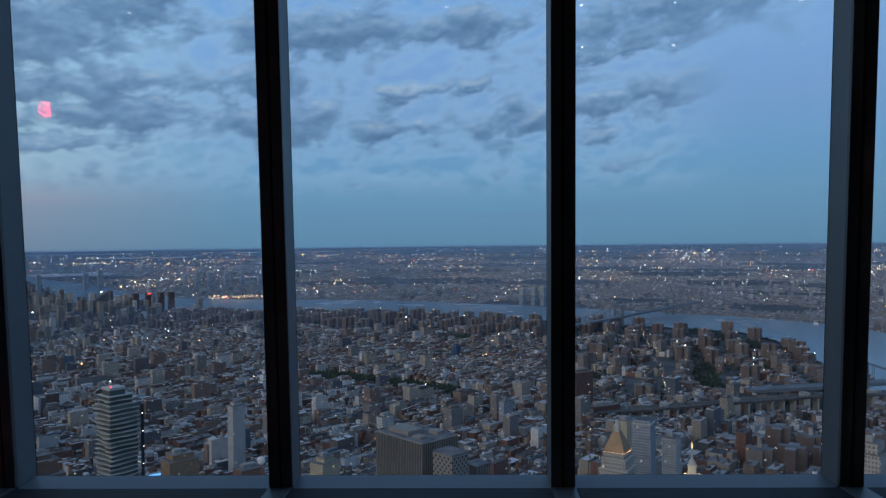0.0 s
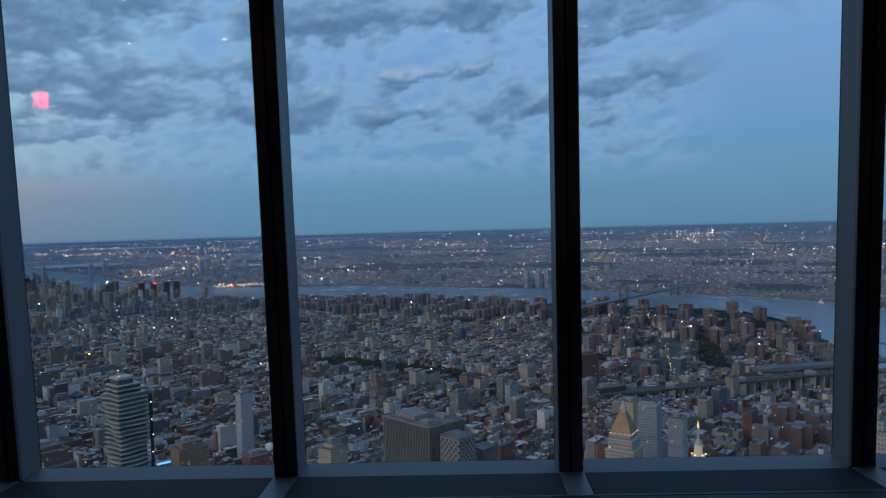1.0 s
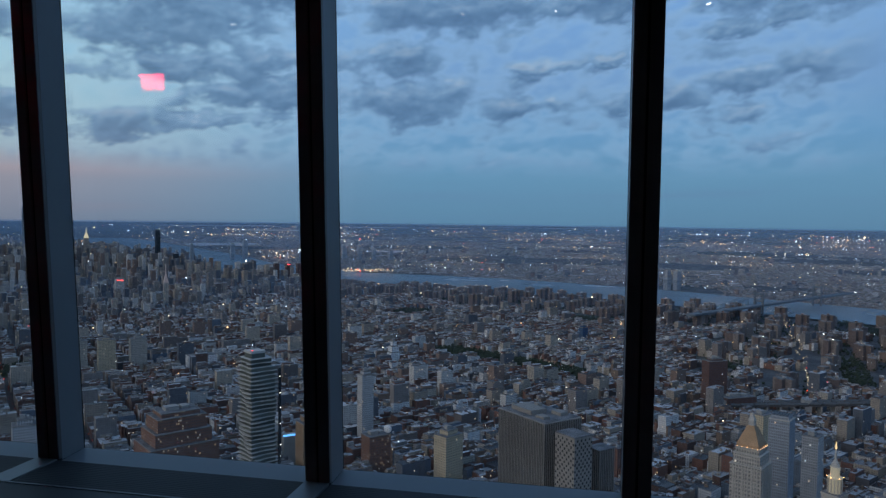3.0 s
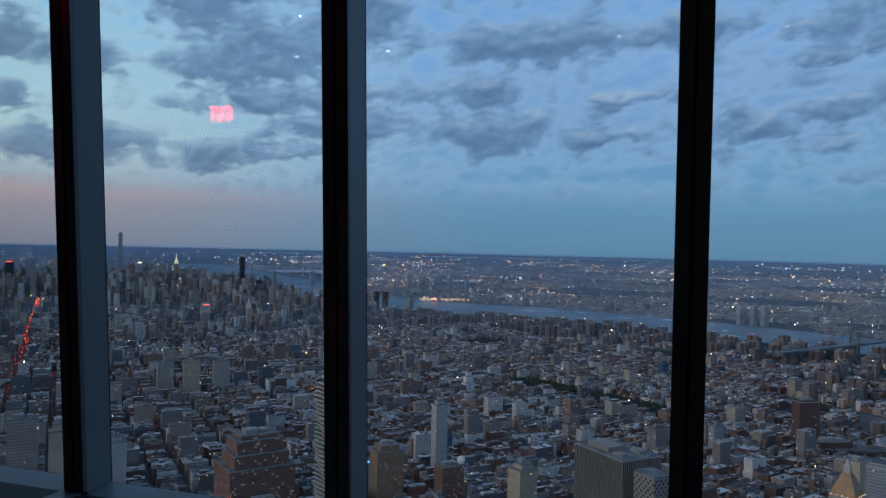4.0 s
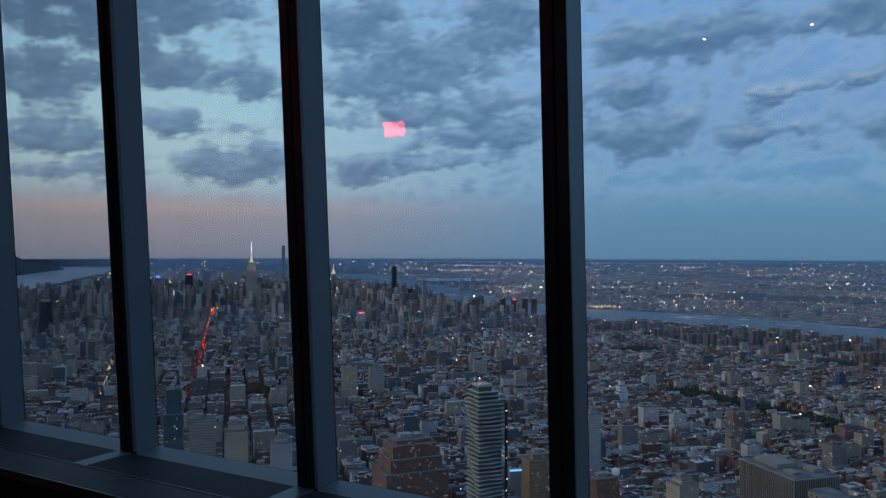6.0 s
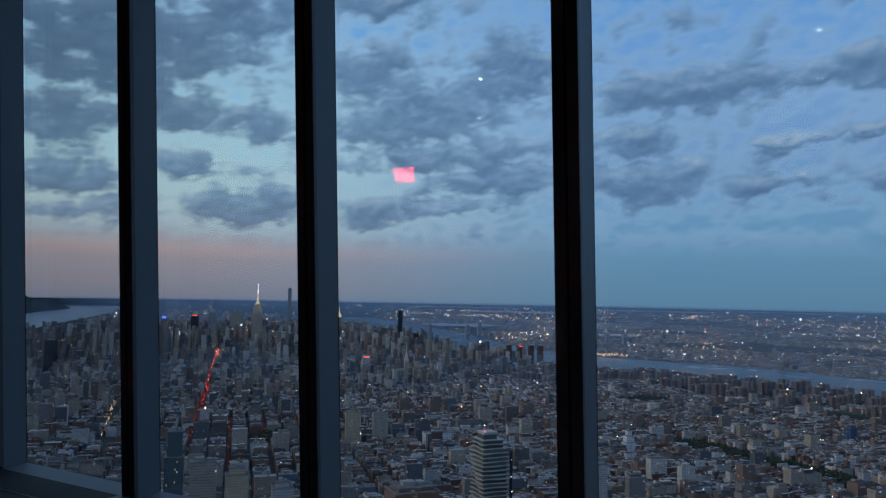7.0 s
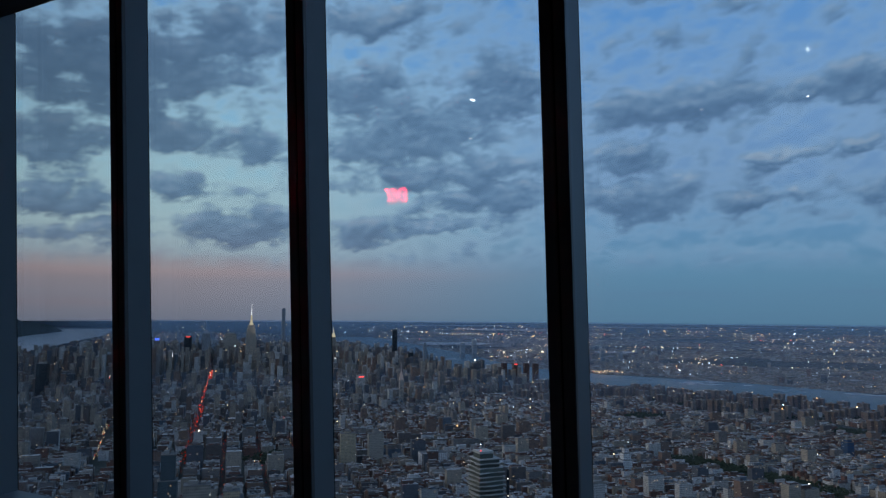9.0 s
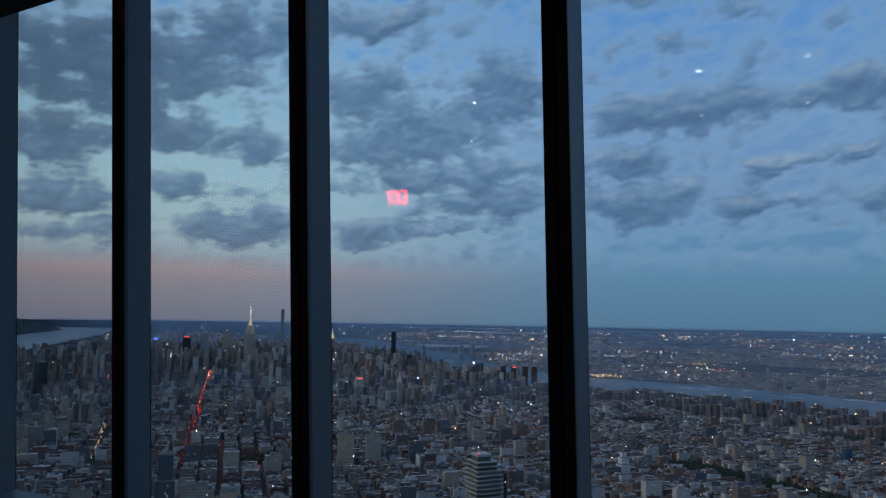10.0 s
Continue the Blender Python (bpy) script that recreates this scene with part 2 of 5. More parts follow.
M_PROJECT = city_material("brown_brick_blocks", [(0.0, (0.16, 0.12, 0.11, 1)), (0.4, (0.19, 0.15, 0.135, 1)), (0.75, (0.25, 0.21, 0.19, 1))], lit=0.008,
                          roofs=[(0.0, (0.1, 0.1, 0.1, 1)), (0.5, (0.2, 0.19, 0.19, 1))])
M_FAR = city_material("far_house_fronts", [(0.0, (0.3, 0.25, 0.22, 1)), (0.4, (0.36, 0.33, 0.3, 1)), (0.7, (0.26, 0.25, 0.25, 1)), (0.9, (0.5, 0.49, 0.48, 1))], win=(6.0, 4.0), lit=0.01,
                      roofs=[(0.0, (0.03, 0.035, 0.035, 1)), (0.35, (0.1, 0.095, 0.095, 1)), (0.6, (0.2, 0.19, 0.19, 1)), (0.8, (0.36, 0.36, 0.37, 1)), (0.93, (0.6, 0.6, 0.62, 1))])


def m_ground():
    m, n = material("streets_and_yards")
    uv = n.add("ShaderNodeTexCoord").outputs["UV"]
    a = n.noise(uv, 9.0, 6.0, 0.7).outputs["Fac"]
    b = n.noise(uv, 0.6, 5.0).outputs["Fac"]
    f = n.noise(uv, 40.0, 4.0, 0.8).outputs["Fac"]
    c = n.mix(n.smooth(a, 0.4, 0.65), (0.05, 0.05, 0.055, 1), (0.1, 0.1, 0.105, 1))
    c = n.mix(n.math("MULTIPLY", n.smooth(b, 0.5, 0.62), 0.8), c, (0.03, 0.042, 0.03, 1))
    c = n.mix(n.math("MULTIPLY", n.smooth(f, 0.6, 0.75), 0.5), c, (0.22, 0.21, 0.21, 1))
    finish(n, c, 0.92)
    return m


def m_water():
    m, n = material("river_water")
    uv = n.add("ShaderNodeTexCoord").outputs["UV"]
    r = n.noise(uv, 30.0, 6.0, 0.6).outputs["Fac"]
    s = n.noise(uv, 2.2, 4.0).outputs["Fac"]
    c = n.mix(s, (0.13, 0.2, 0.25, 1), (0.17, 0.24, 0.29, 1))
    finish(n, c, n.math("MULTIPLY_ADD", s, 0.12, 0.2), 0.0, r, 0.06, 2.0)
    return m


# the sky's reflection is put into a pale base colour instead of mirrored
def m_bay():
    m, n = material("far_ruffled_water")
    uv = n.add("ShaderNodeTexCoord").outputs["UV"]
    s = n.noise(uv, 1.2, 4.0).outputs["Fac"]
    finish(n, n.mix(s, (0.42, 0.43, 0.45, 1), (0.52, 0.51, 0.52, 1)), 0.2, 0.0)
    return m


def m_leaves():
    m, n = material("tree_crowns")
    r = n.add("ShaderNodeNewGeometry").outputs["Random Per Island"]
    co = n.add("ShaderNodeTexCoord").outputs["Object"]
    f = n.noise(co, 0.6, 4.0).outputs["Fac"]
    c = n.ramp(r, [(0.0, (0.022, 0.034, 0.02, 1)), (0.5, (0.03, 0.046, 0.025, 1)), (1.0, (0.045, 0.06, 0.034, 1))])
    c = n.mix(n.math("MULTIPLY", f, 0.5), c, (0.02, 0.03, 0.018, 1))
    finish(n, c, 0.9)
    return m


def m_glass():
    m, n = material("window_glass")
    face = n.add("ShaderNodeLayerWeight", {"Blend": 0.5}).outputs["Facing"]
    gloss = n.math("MULTIPLY_ADD", n.math("POWER", face, 2.0), 0.6, 0.022)
    t = n.add("ShaderNodeBsdfTransparent", {"Color": (0.965, 0.975, 0.98, 1)})
    g = n.add("ShaderNodeBsdfGlossy", {"Color": (1, 1, 1, 1), "Roughness": 0.0})
    x = n.add("ShaderNodeMixShader", {0: gloss, 1: t.outputs[0], 2: g.outputs[0]})
    n.add("ShaderNodeOutputMaterial", {"Surface": x.outputs[0]})
    return m


M_BAY = m_bay()
M_GROUND, M_WATER, M_LEAF, M_GLASS = m_ground(), m_water(), m_leaves(), m_glass()
M_BLACK = surface("black_anodised_metal", (0.15, 0.128, 0.128, 1), (0.17, 0.148, 0.148, 1), 6, 0.4, 0.0, 0.05)
M_GROOVE = surface("dark_rubber_joint", (0.004, 0.004, 0.004, 1), (0.006, 0.006, 0.006, 1), 20, 0.9, 0.0, 0.1)
M_REVEAL = surface("grey_painted_aluminium", (0.25, 0.265, 0.285, 1), (0.285, 0.3, 0.32, 1), 3, 0.5, 0.0, 0.03, 0.06)
M_LEDGE = surface("dark_ledge_cover", (0.034, 0.034, 0.038, 1), (0.044, 0.044, 0.048, 1), 14, 0.6, 0.0, 0.2)
M_PLATE = surface("brushed_cover_plate", (0.2, 0.21, 0.22, 1), (0.25, 0.26, 0.27, 1), 12, 0.45, 0.3, 0.06)
M_SLAT = surface("dark_grille_slat", (0.03, 0.03, 0.034, 1), (0.038, 0.038, 0.042, 1), 20, 0.7, 0.0, 0.05)
M_ROOM = surface("dark_room_paint", (0.1, 0.095, 0.095, 1), (0.13, 0.12, 0.12, 1), 5, 0.85, 0.0, 0.1)
M_CARPET = surface("dark_carpet", (0.05, 0.05, 0.052, 1), (0.075, 0.075, 0.08, 1), 30, 0.98, 0.0, 0.6, 0.4)
M_WHITE = surface("white_enamel", (0.6, 0.6, 0.6, 1), (0.7, 0.7, 0.7, 1), 10, 0.4)
M_STONE = surface("pale_limestone", (0.36, 0.34, 0.31, 1), (0.44, 0.42, 0.38, 1), 0.06, 0.85, 0.0, 0.2, 0.3)
M_CONC = surface("weathered_concrete", (0.26, 0.25, 0.24, 1), (0.34, 0.33, 0.31, 1), 0.08, 0.9, 0.0, 0.2, 0.3)
M_DARKGLASS = surface("dark_window_bands", (0.02, 0.024, 0.03, 1), (0.04, 0.046, 0.055, 1), 0.2, 0.2, 0.0, 0.02)
M_GOLD = surface("gilded_roof_tiles", (0.34, 0.22, 0.13, 1), (0.26, 0.17, 0.1, 1), 0.2, 0.55, 0.4, 0.3, 0.3)
M_BALCONY = surface("pale_cast_concrete", (0.36, 0.36, 0.345, 1), (0.44, 0.44, 0.42, 1), 0.1, 0.8, 0.0, 0.1, 0.2)
M_RIB = surface("grey_stone_ribs", (0.2, 0.185, 0.17, 1), (0.25, 0.235, 0.215, 1), 0.08, 0.9, 0.0, 0.2, 0.3)
M_STEEL = surface("bridge_steel", (0.11, 0.13, 0.15, 1), (0.15, 0.17, 0.19, 1), 0.05, 0.7, 0.0, 0.1)
M_ROOFTAR = surface("tarred_roof", (0.08, 0.08, 0.085, 1), (0.2, 0.2, 0.21, 1), 0.25, 0.95, 0.0, 0.2, 0.4)
M_TANK = surface("weathered_cedar", (0.1, 0.075, 0.055, 1), (0.15, 0.11, 0.085, 1), 0.4, 0.9, 0.0, 0.2)
WARM = [(0.0, (1.0, 0.5, 0.18, 1)), (0.3, (1.0, 0.72, 0.4, 1)), (0.55, (1.0, 0.9, 0.74, 1)), (0.74, (0.85, 0.94, 1.0, 1)), (0.97, (1.0, 0.12, 0.08, 1))]
M_LAMPS = light_points("street_lamp_light", WARM, 1.0, 11.0)
M_FAR_LAMPS = light_points("far_lamp_light", WARM, 1.6, 14.0)
M_RED = light_points("tail_lamp_light", [(0.0, (1.0, 0.06, 0.03, 1)), (0.75, (1.0, 0.16, 0.06, 1)), (0.9, (1.0, 0.6, 0.3, 1))], 0.4, 2.2)
M_HEAD = light_points("head_lamp_light", [(0.0, (1.0, 0.75, 0.45, 1)), (0.6, (1.0, 0.9, 0.7, 1)), (0.85, (1.0, 0.1, 0.05, 1))], 0.4, 2.4)


# ---- building helpers ----
def link_mesh(name, me, mat, parent=None, label=""):
    me.materials.append(mat)
    ob = new(name, me)
    if parent is not None:
        ob.parent = parent
    if label:
        tagged(ob, label)
    return ob


def part(name, bm, mat, parent=None, label=""):
    """One bmesh as one mesh object under a thing or a part."""
    me = bpy.data.meshes.new(name)
    bm.normal_update()
    bm.to_mesh(me)
    bm.free()
    return link_mesh(name, me, mat, parent, label)


def thing(name, label, category, group="", kind="", at=None):
    ob = new(name)
    ob.empty_display_size = 0.2
    if at is not None:
        ob.matrix_world = at
    return tagged(ob, label, category, group, kind)


def block(x0, x1, y0, y1, z0, z1, bevel=0.0, bm=None):
    bm = bm or bmesh.new()
    m = Matrix.LocRotScale(((x0 + x1) / 2, (y0 + y1) / 2, (z0 + z1) / 2), None, (x1 - x0, y1 - y0, z1 - z0))
    made = bmesh.ops.create_cube(bm, size=1, matrix=m)
    if bevel:
        es = list({e for v in made["verts"] for e in v.link_edges})
        bmesh.ops.bevel(bm, geom=es, offset=bevel, segments=2, affect="EDGES")
    return bm


def disc(r, h, at=(0, 0, 0), segs=20, r2=None, bm=None):
    bm = bm or bmesh.new()
    bmesh.ops.create_cone(bm, cap_ends=True, segments=segs, radius1=r, radius2=r if r2 is None else r2, depth=h, matrix=Matrix.Translation(at) @ Matrix.Translation((0, 0, h / 2)))
    return bm


# ---- the observation room ----
LEAN, PITCH, HALF, DEEP = 3.742, 1.52, 0.0637, 0.208
CEIL, FLOOR, LEDGE = 3.57, -0.34, 0.015
FIRST, LAST = -7, 7
F = pose(0, 0, 0, LEAN)  # the facade leans inwards; x along it, y out, z up in its plane
ROOM_X = (FIRST * PITCH - 0.3, LAST * PITCH + 0.3)


def mullion(i):
    """A deep window post: two black face caps with a joint between them, grey side reveals, a thin black gasket at the glass."""
    t = thing("mullion", "dark metal window mullion with blue-grey side reveals", "mullion", "mullions of the window wall", "structure", F @ pose(i * PITCH, 0, 0))
    top = 3.95
    part("face_cap", block(-HALF, -0.006, 0.0, 0.03, 0.012, top, 0.003), M_BLACK, t, "black metal face cap")
    part("face_cap", block(0.006, HALF, 0.0, 0.03, 0.012, top, 0.003), M_BLACK, t, "black metal face cap")
    part("joint", block(-0.0058, 0.0058, 0.008, 0.03, 0.012, top), M_GROOVE, t)
    for s in (-1, 1):
        a, b = sorted((s * (HALF - 0.002), s * 0.03))
        part("reveal", block(a, b, 0.0303, DEEP - 0.0042, 0.0, top), M_REVEAL, t, "blue-grey painted side reveal")
        a, b = sorted((s * (HALF - 0.0005), s * 0.03))
        part("gasket", block(a, b, DEEP - 0.004, DEEP + 0.0005, 0.0, top), M_GROOVE, t, "black rubber gasket")
    part("core", block(-0.0298, 0.0298, 0.0303, DEEP + 0.02, -0.05, top), M_GROOVE, t)


def window_bay(i):
    t = thing("window_%d" % (i - FIRST + 1), "tall clear glass window pane, slightly tinted and spotless", "window", "panes of the window wall", "structure", F @ pose((i + 0.5) * PITCH, 0, 0))
    w = PITCH / 2
    p = part("pane", block(-w + 0.035, w - 0.035, DEEP + 0.001, DEEP + 0.025, -0.04, 3.95), M_GLASS, t)
    p.visible_shadow = False
    part("window_sill", block(-w + HALF - 0.002, w - HALF + 0.002, 0.0, DEEP - 0.003, -0.05, 0.0, 0.002), M_REVEAL, t, "blue-grey metal window sill")
    part("gasket", block(-w + HALF, w - HALF, DEEP - 0.0028, DEEP + 0.0005, -0.05, -0.001), M_GROOVE, t)


for i in range(FIRST, LAST + 1):
    mullion(i)
for i in range(FIRST, LAST):
    window_bay(i)


def ledge():
    t = thing("window_ledge", "low dark ledge with slotted grilles under the windows", "ledge", kind="structure")
    x0, x1 = ROOM_X
    part("body", block(x0, x1, -0.612, -0.003, FLOOR, LEDGE - 0.02), M_LEDGE, t)
    part("front_board", block(x0, x1, -0.612, -0.357, LEDGE - 0.0198, LEDGE, 0.004), M_LEDGE, t, "dark ledge top board")
    part("nosing", block(x0, x1, -0.632, -0.6125, LEDGE - 0.05, LEDGE + 0.001, 0.003), M_PLATE, t, "thin worn metal nosing")
    part("trim_strip", block(x0, x1, -0.3565, -0.343, LEDGE - 0.0198, LEDGE + 0.003, 0.002), M_PLATE, t, "bright thin metal strip")
    for i in range(FIRST, LAST + 1):
        part("cover_plate", block(i * PITCH - HALF, i * PITCH + HALF, -0.3425, -0.008, LEDGE - 0.0198, LEDGE + 0.002, 0.002), M_PLATE, t, "smooth metal cover plate")
    slat = None
    for i in range(FIRST, LAST):
        g = part("grille", block(i * PITCH + HALF + 0.003, (i + 1) * PITCH - HALF - 0.003, -0.342, -0.008, LEDGE - 0.0198, LEDGE - 0.016), M_GROOVE, t, "dark slotted air grille")
        for k in range(15):
            if slat is None:
                slat = part("slat", block(-PITCH / 2 + HALF + 0.006, PITCH / 2 - HALF - 0.006, 0, 0.0196, LEDGE - 0.0158, LEDGE - 0.003), M_SLAT, g)
            else:
                new("slat", slat.data).parent = g
        for k, bar in enumerate(sorted(g.children, key=lambda o: o.name)):
            bar.location = ((i + 0.5) * PITCH, -0.336 + k * 0.0218, 0)


ledge()
x0, x1 = ROOM_X
tagged(part("floor", block(x0 - 0.2, x1 + 0.2, -6.3, -0.613, FLOOR - 0.15, FLOOR), M_CARPET), "dark carpeted floor of the viewing room", "floor", kind="structure")
tagged(part("ceiling", block(x0 - 0.2, x1 + 0.2, -6.3, -0.235, CEIL, CEIL + 0.25), M_ROOM), "dark painted ceiling ending before the glass", "ceiling", kind="structure")
tagged(part("wall_south", block(x0 - 0.2, x1 + 0.2, -6.3, -6.1, FLOOR, CEIL), M_ROOM), "dark painted core wall behind the viewing room", "wall", kind="structure")
tagged(part("wall_west", block(x0 - 0.2, x0, -6.098, 0.35, FLOOR - 0.15, 4.2), M_ROOM), "dark painted end wall", "wall", kind="structure")
tagged(part("wall_east", block(x1, x1 + 0.2, -6.098, 0.35, FLOOR - 0.15, 4.2), M_ROOM), "dark painted end wall", "wall", kind="structure")
tagged(part("window_head", block(x0, x1, -0.26, 0.1, 3.96, 4.2), M_ROOM), "dark closing panel above the glass", "trim", kind="structure")
tagged(part("upstand", block(x0, x1, 0.0, 0.26, FLOOR - 0.15, -0.06), M_ROOM), "dark panel below the window sill", "trim", kind="structure")
tagged(part("ceiling_void", block(x0 - 0.2, x1 + 0.2, -6.3, -0.262, 4.05, 4.2), M_ROOM), "dark slab above the ceiling", "ceiling", kind="structure")


def exit_sign():
    t = thing("exit_sign", "illuminated red exit sign on the dark core wall", "exit sign", at=pose(-4.88, -6.098, 2.24))
    housing = part("housing", block(-0.19, 0.19, 0.0, 0.06, 0.0, 0.3, 0.008), M_BLACK, t)
    cu = bpy.data.curves.new("letters", "FONT")
    cu.body, cu.size, cu.align_x, cu.align_y, cu.extrude, cu.offset = "EXIT", 0.31, "CENTER", "CENTER", 0.004, 0.0
    cu.materials.append(emitter("red_exit_light", (1.0, 0.02, 0.045, 1), 36.0))
    ob = new("letters", cu)
    ob.parent = housing
    ob.matrix_local = pose(0, 0.066, 0.15, 90, 0, 180)
    ob.scale = (0.62, 1, 1)
    glow = emitter("red_panel_light", (1.0, 0.015, 0.035, 1), 1.6)
    part("panel", block(-0.165, 0.165, 0.0601, 0.062, 0.02, 0.28), glow, housing, "dim red glowing panel")


exit_sign()
M_DOWN = emitter("downlight_glow", (1.0, 0.97, 0.92, 1), 60.0)
M_GHOST = emitter("spotlight_glow", (0.95, 0.97, 1.0, 1), 25.0)


def downlight(x):
    t = thing("downlight", "small round white recessed ceiling downlight, lit", "ceiling light", "row of downlights", at=pose(x, -5.42, CEIL))
    ring = part("ring", disc(0.075, 0.012, (0, 0, -0.012), 24), M_WHITE, t)
    part("lens", disc(0.029, 0.004, (0, 0, -0.0165), 20), M_DOWN, ring, "glowing white lens")


# added to stand in for the fainter second row of downlight reflections
def spotlight(x):
    t = thing("spotlight", "glowing disc on a thin dark stem standing in for a second reflection", "ceiling light", "row of spotlights", at=pose(x, -5.08, 3.0))
    part("stem", disc(0.008, CEIL - 3.06, (0, 0, 0.06), 10), M_BLACK, t)
    head = part("head", disc(0.036, 0.075, (0, 0, 0.002), 16), M_BLACK, t)
    part("lens", disc(0.026, 0.003, (0, 0, -0.002), 14), M_GHOST, head, "glowing white lens")


for x in (-3.2, -0.3, 0.83, 2.52, 3.65, 5.25):
    downlight(x)
for x in (-3.1, -1.88, -0.23, 0.83, 2.48, 3.56, 5.15):
    spotlight(x)


# ---- the city below: full scale near by, landmarks placed and sized to fit the camera's view; beyond three and a half
# kilometres all shrinks towards EYE to suit that view and rises like a shallow bowl, so that the horizon lies within
# reach ----
EYE = np.array([1.2, -3.4, 1.36])
GROUND, NEAR, SPAN, EARTH = -385.0, 3500.0, 1380.0, 7.4e6
NORTH = radians(74.1)  # compass bearing of the facade's outward normal


def drawn_in(d):
    """Distance in the scene of what is d metres off."""
    far = np.maximum(d - NEAR, 0.0)
    return np.minimum(d, NEAR) + SPAN * far / (far + SPAN)


def bend(p):
    """Full-scale places (metres, height above the street in z) to the scene; far ones shrink towards EYE to fit the
    camera's view.
    """
    p = np.asarray(p, float).reshape(-1, 3)
    q = p - np.array([EYE[0], EYE[1], 0])
    d = np.maximum(np.hypot(q[:, 0], q[:, 1]), 1e-6)
    q[:, 2] += GROUND - EYE[2] - d * d / (2 * EARTH)
    return EYE + q * (drawn_in(d) / d)[:, None]


def en(e, n):
    """East and north of the tower, kilometres, to metres in the scene's plan."""
    e, n = np.asarray(e, float) * 1000, np.asarray(n, float) * 1000
    c, s = math.cos(NORTH), math.sin(NORTH)
    return np.stack([e * c - n * s, e * s + n * c], -1)


def polar(az, dist):
    """Azimuth in degrees left of the facade's normal, distance in metres."""
    a = radians(az)
    return EYE[0] - math.sin(a) * dist, EYE[1] + math.cos(a) * dist


def sheet(name, verts, faces, mat, uvs=None, parent=None, label=""):
    me = bpy.data.meshes.new(name)
    me.from_pydata([tuple(v) for v in verts], [], [tuple(f) for f in faces])
    if uvs is not None:
        lay = me.uv_layers.new(name="metres")
        lay.data.foreach_set("uv", np.asarray(uvs, np.float32).ravel())
    return link_mesh(name, me, mat, parent, label)


QUADS = np.array([[0, 1, 5, 4], [1, 2, 6, 5], [2, 3, 7, 6], [3, 0, 4, 7], [4, 5, 6, 7]])


def boxes(rows):
    """Rows of x, y, half a, half b, turn (radians), foot, top -> corners, faces and UVs in metres, of open-bottomed boxes."""
    r = np.asarray(rows, float)
    n = len(r)
    cx, cy, a, b, t, z0, z1 = r.T
    c, s = np.cos(t), np.sin(t)
    v = np.zeros((n, 8, 3))
    for k, (i, j) in enumerate(((-1, -1), (1, -1), (1, 1), (-1, 1))):
        for top in (0, 4):
            v[:, k + top, 0] = cx + i * a * c - j * b * s
            v[:, k + top, 1] = cy + i * a * s + j * b * c
            v[:, k + top, 2] = z1 if top else z0
    f = (QUADS[None] + 8 * np.arange(n)[:, None, None]).reshape(-1, 4)
    uv = np.zeros((n, 5, 4, 2))
    for k, w in enumerate((a, b, a, b)):
        uv[:, k, 1, 0] = uv[:, k, 2, 0] = 2 * w
        uv[:, k, :, 0] += (k * 90)
        uv[:, k, 0, 1] = uv[:, k, 1, 1] = 0
        uv[:, k, 2, 1] = uv[:, k, 3, 1] = z1 - z0
    for k, (i, j) in enumerate(((-1, -1), (1, -1), (1, 1), (-1, 1))):
        uv[:, 4, k, 0] = cx + i * a
        uv[:, 4, k, 1] = cy + j * b
    return v.reshape(-1, 3), f, uv.reshape(-1, 2)


def box_mesh(name, rows, mat, parent=None, label=""):
    v, f, uv = boxes(rows)
    return sheet(name, bend(v), f, mat, uv, parent, label)


# --- land and water ---
def land():
    az = np.linspace(0, 2 * math.pi, 721)[:-1]
    rad = np.concatenate([[40], np.geomspace(80, 70000, 380)])
    x = (EYE[0] + rad[:, None] * np.sin(az)).ravel()
    y = (EYE[1] + rad[:, None] * np.cos(az)).ravel()
    v = np.stack([x, y, np.zeros_like(x)], -1)
    m, f = len(az), []
    for i in range(len(rad) - 1):
        a = i * m + np.arange(m)
        b = i * m + (np.arange(m) + 1) % m
        f.append(np.stack([a, a + m, b + m, b], -1))
    f = np.concatenate(f)
    f = np.concatenate([f[:, ::-1]])
    uv = v[f.ravel(), :2] / 1000
    tagged(sheet("ground", bend(v), f, M_GROUND, uv), "dark city land of streets and yards reaching the horizon", "ground", kind="structure")


land()


def along(line, n):
    p = np.asarray(line, float)
    d = np.arange(len(p), dtype=float)  # the banks' corners face each other, pair by pair
    t = np.linspace(0, d[-1], n)
    return np.stack([np.interp(t, d, p[:, 0]), np.interp(t, d, p[:, 1])], -1)


# banks in kilometres east and north
MANHATTAN_EAST = [(0.6, -1.4), (1.17, -0.5), (1.89, -0.46), (2.51, -0.41), (2.9, -0.35), (3.13, -0.24), (3.25, 0.16), (3.45, 0.9), (3.5, 1.4), (3.55, 1.75), (3.37, 2.54), (3.58, 3.37), (3.96, 4.04), (4.59, 5.04), (5.98, 7.98), (7.03, 9.93)]
LONG_ISLAND = [(0.9, -1.9), (1.59, -0.97), (2.1, -0.92), (2.8, -0.88), (3.4, -0.72), (3.69, -0.33), (3.82, 0.05), (4.1, 0.81), (4.2, 1.35), (4.26, 1.8), (4.16, 2.70), (4.24, 3.26), (4.58, 3.93), (5.18, 4.76), (6.6, 7.2), (7.9, 9.6)]
MANHATTAN_WEST = [(-0.35, 0.6), (0.12, 1.81), (0.37, 3.31), (0.71, 4.8), (1.55, 6.4), (3.0, 9.1), (4.4, 11.8), (7.6, 19.0)]
JERSEY = [(-1.9, 0.6), (-1.5, 1.9), (-1.2, 3.3), (-0.85, 4.9), (-0.2, 6.4), (1.6, 9.1), (3.1, 11.9), (5.0, 19.5)]


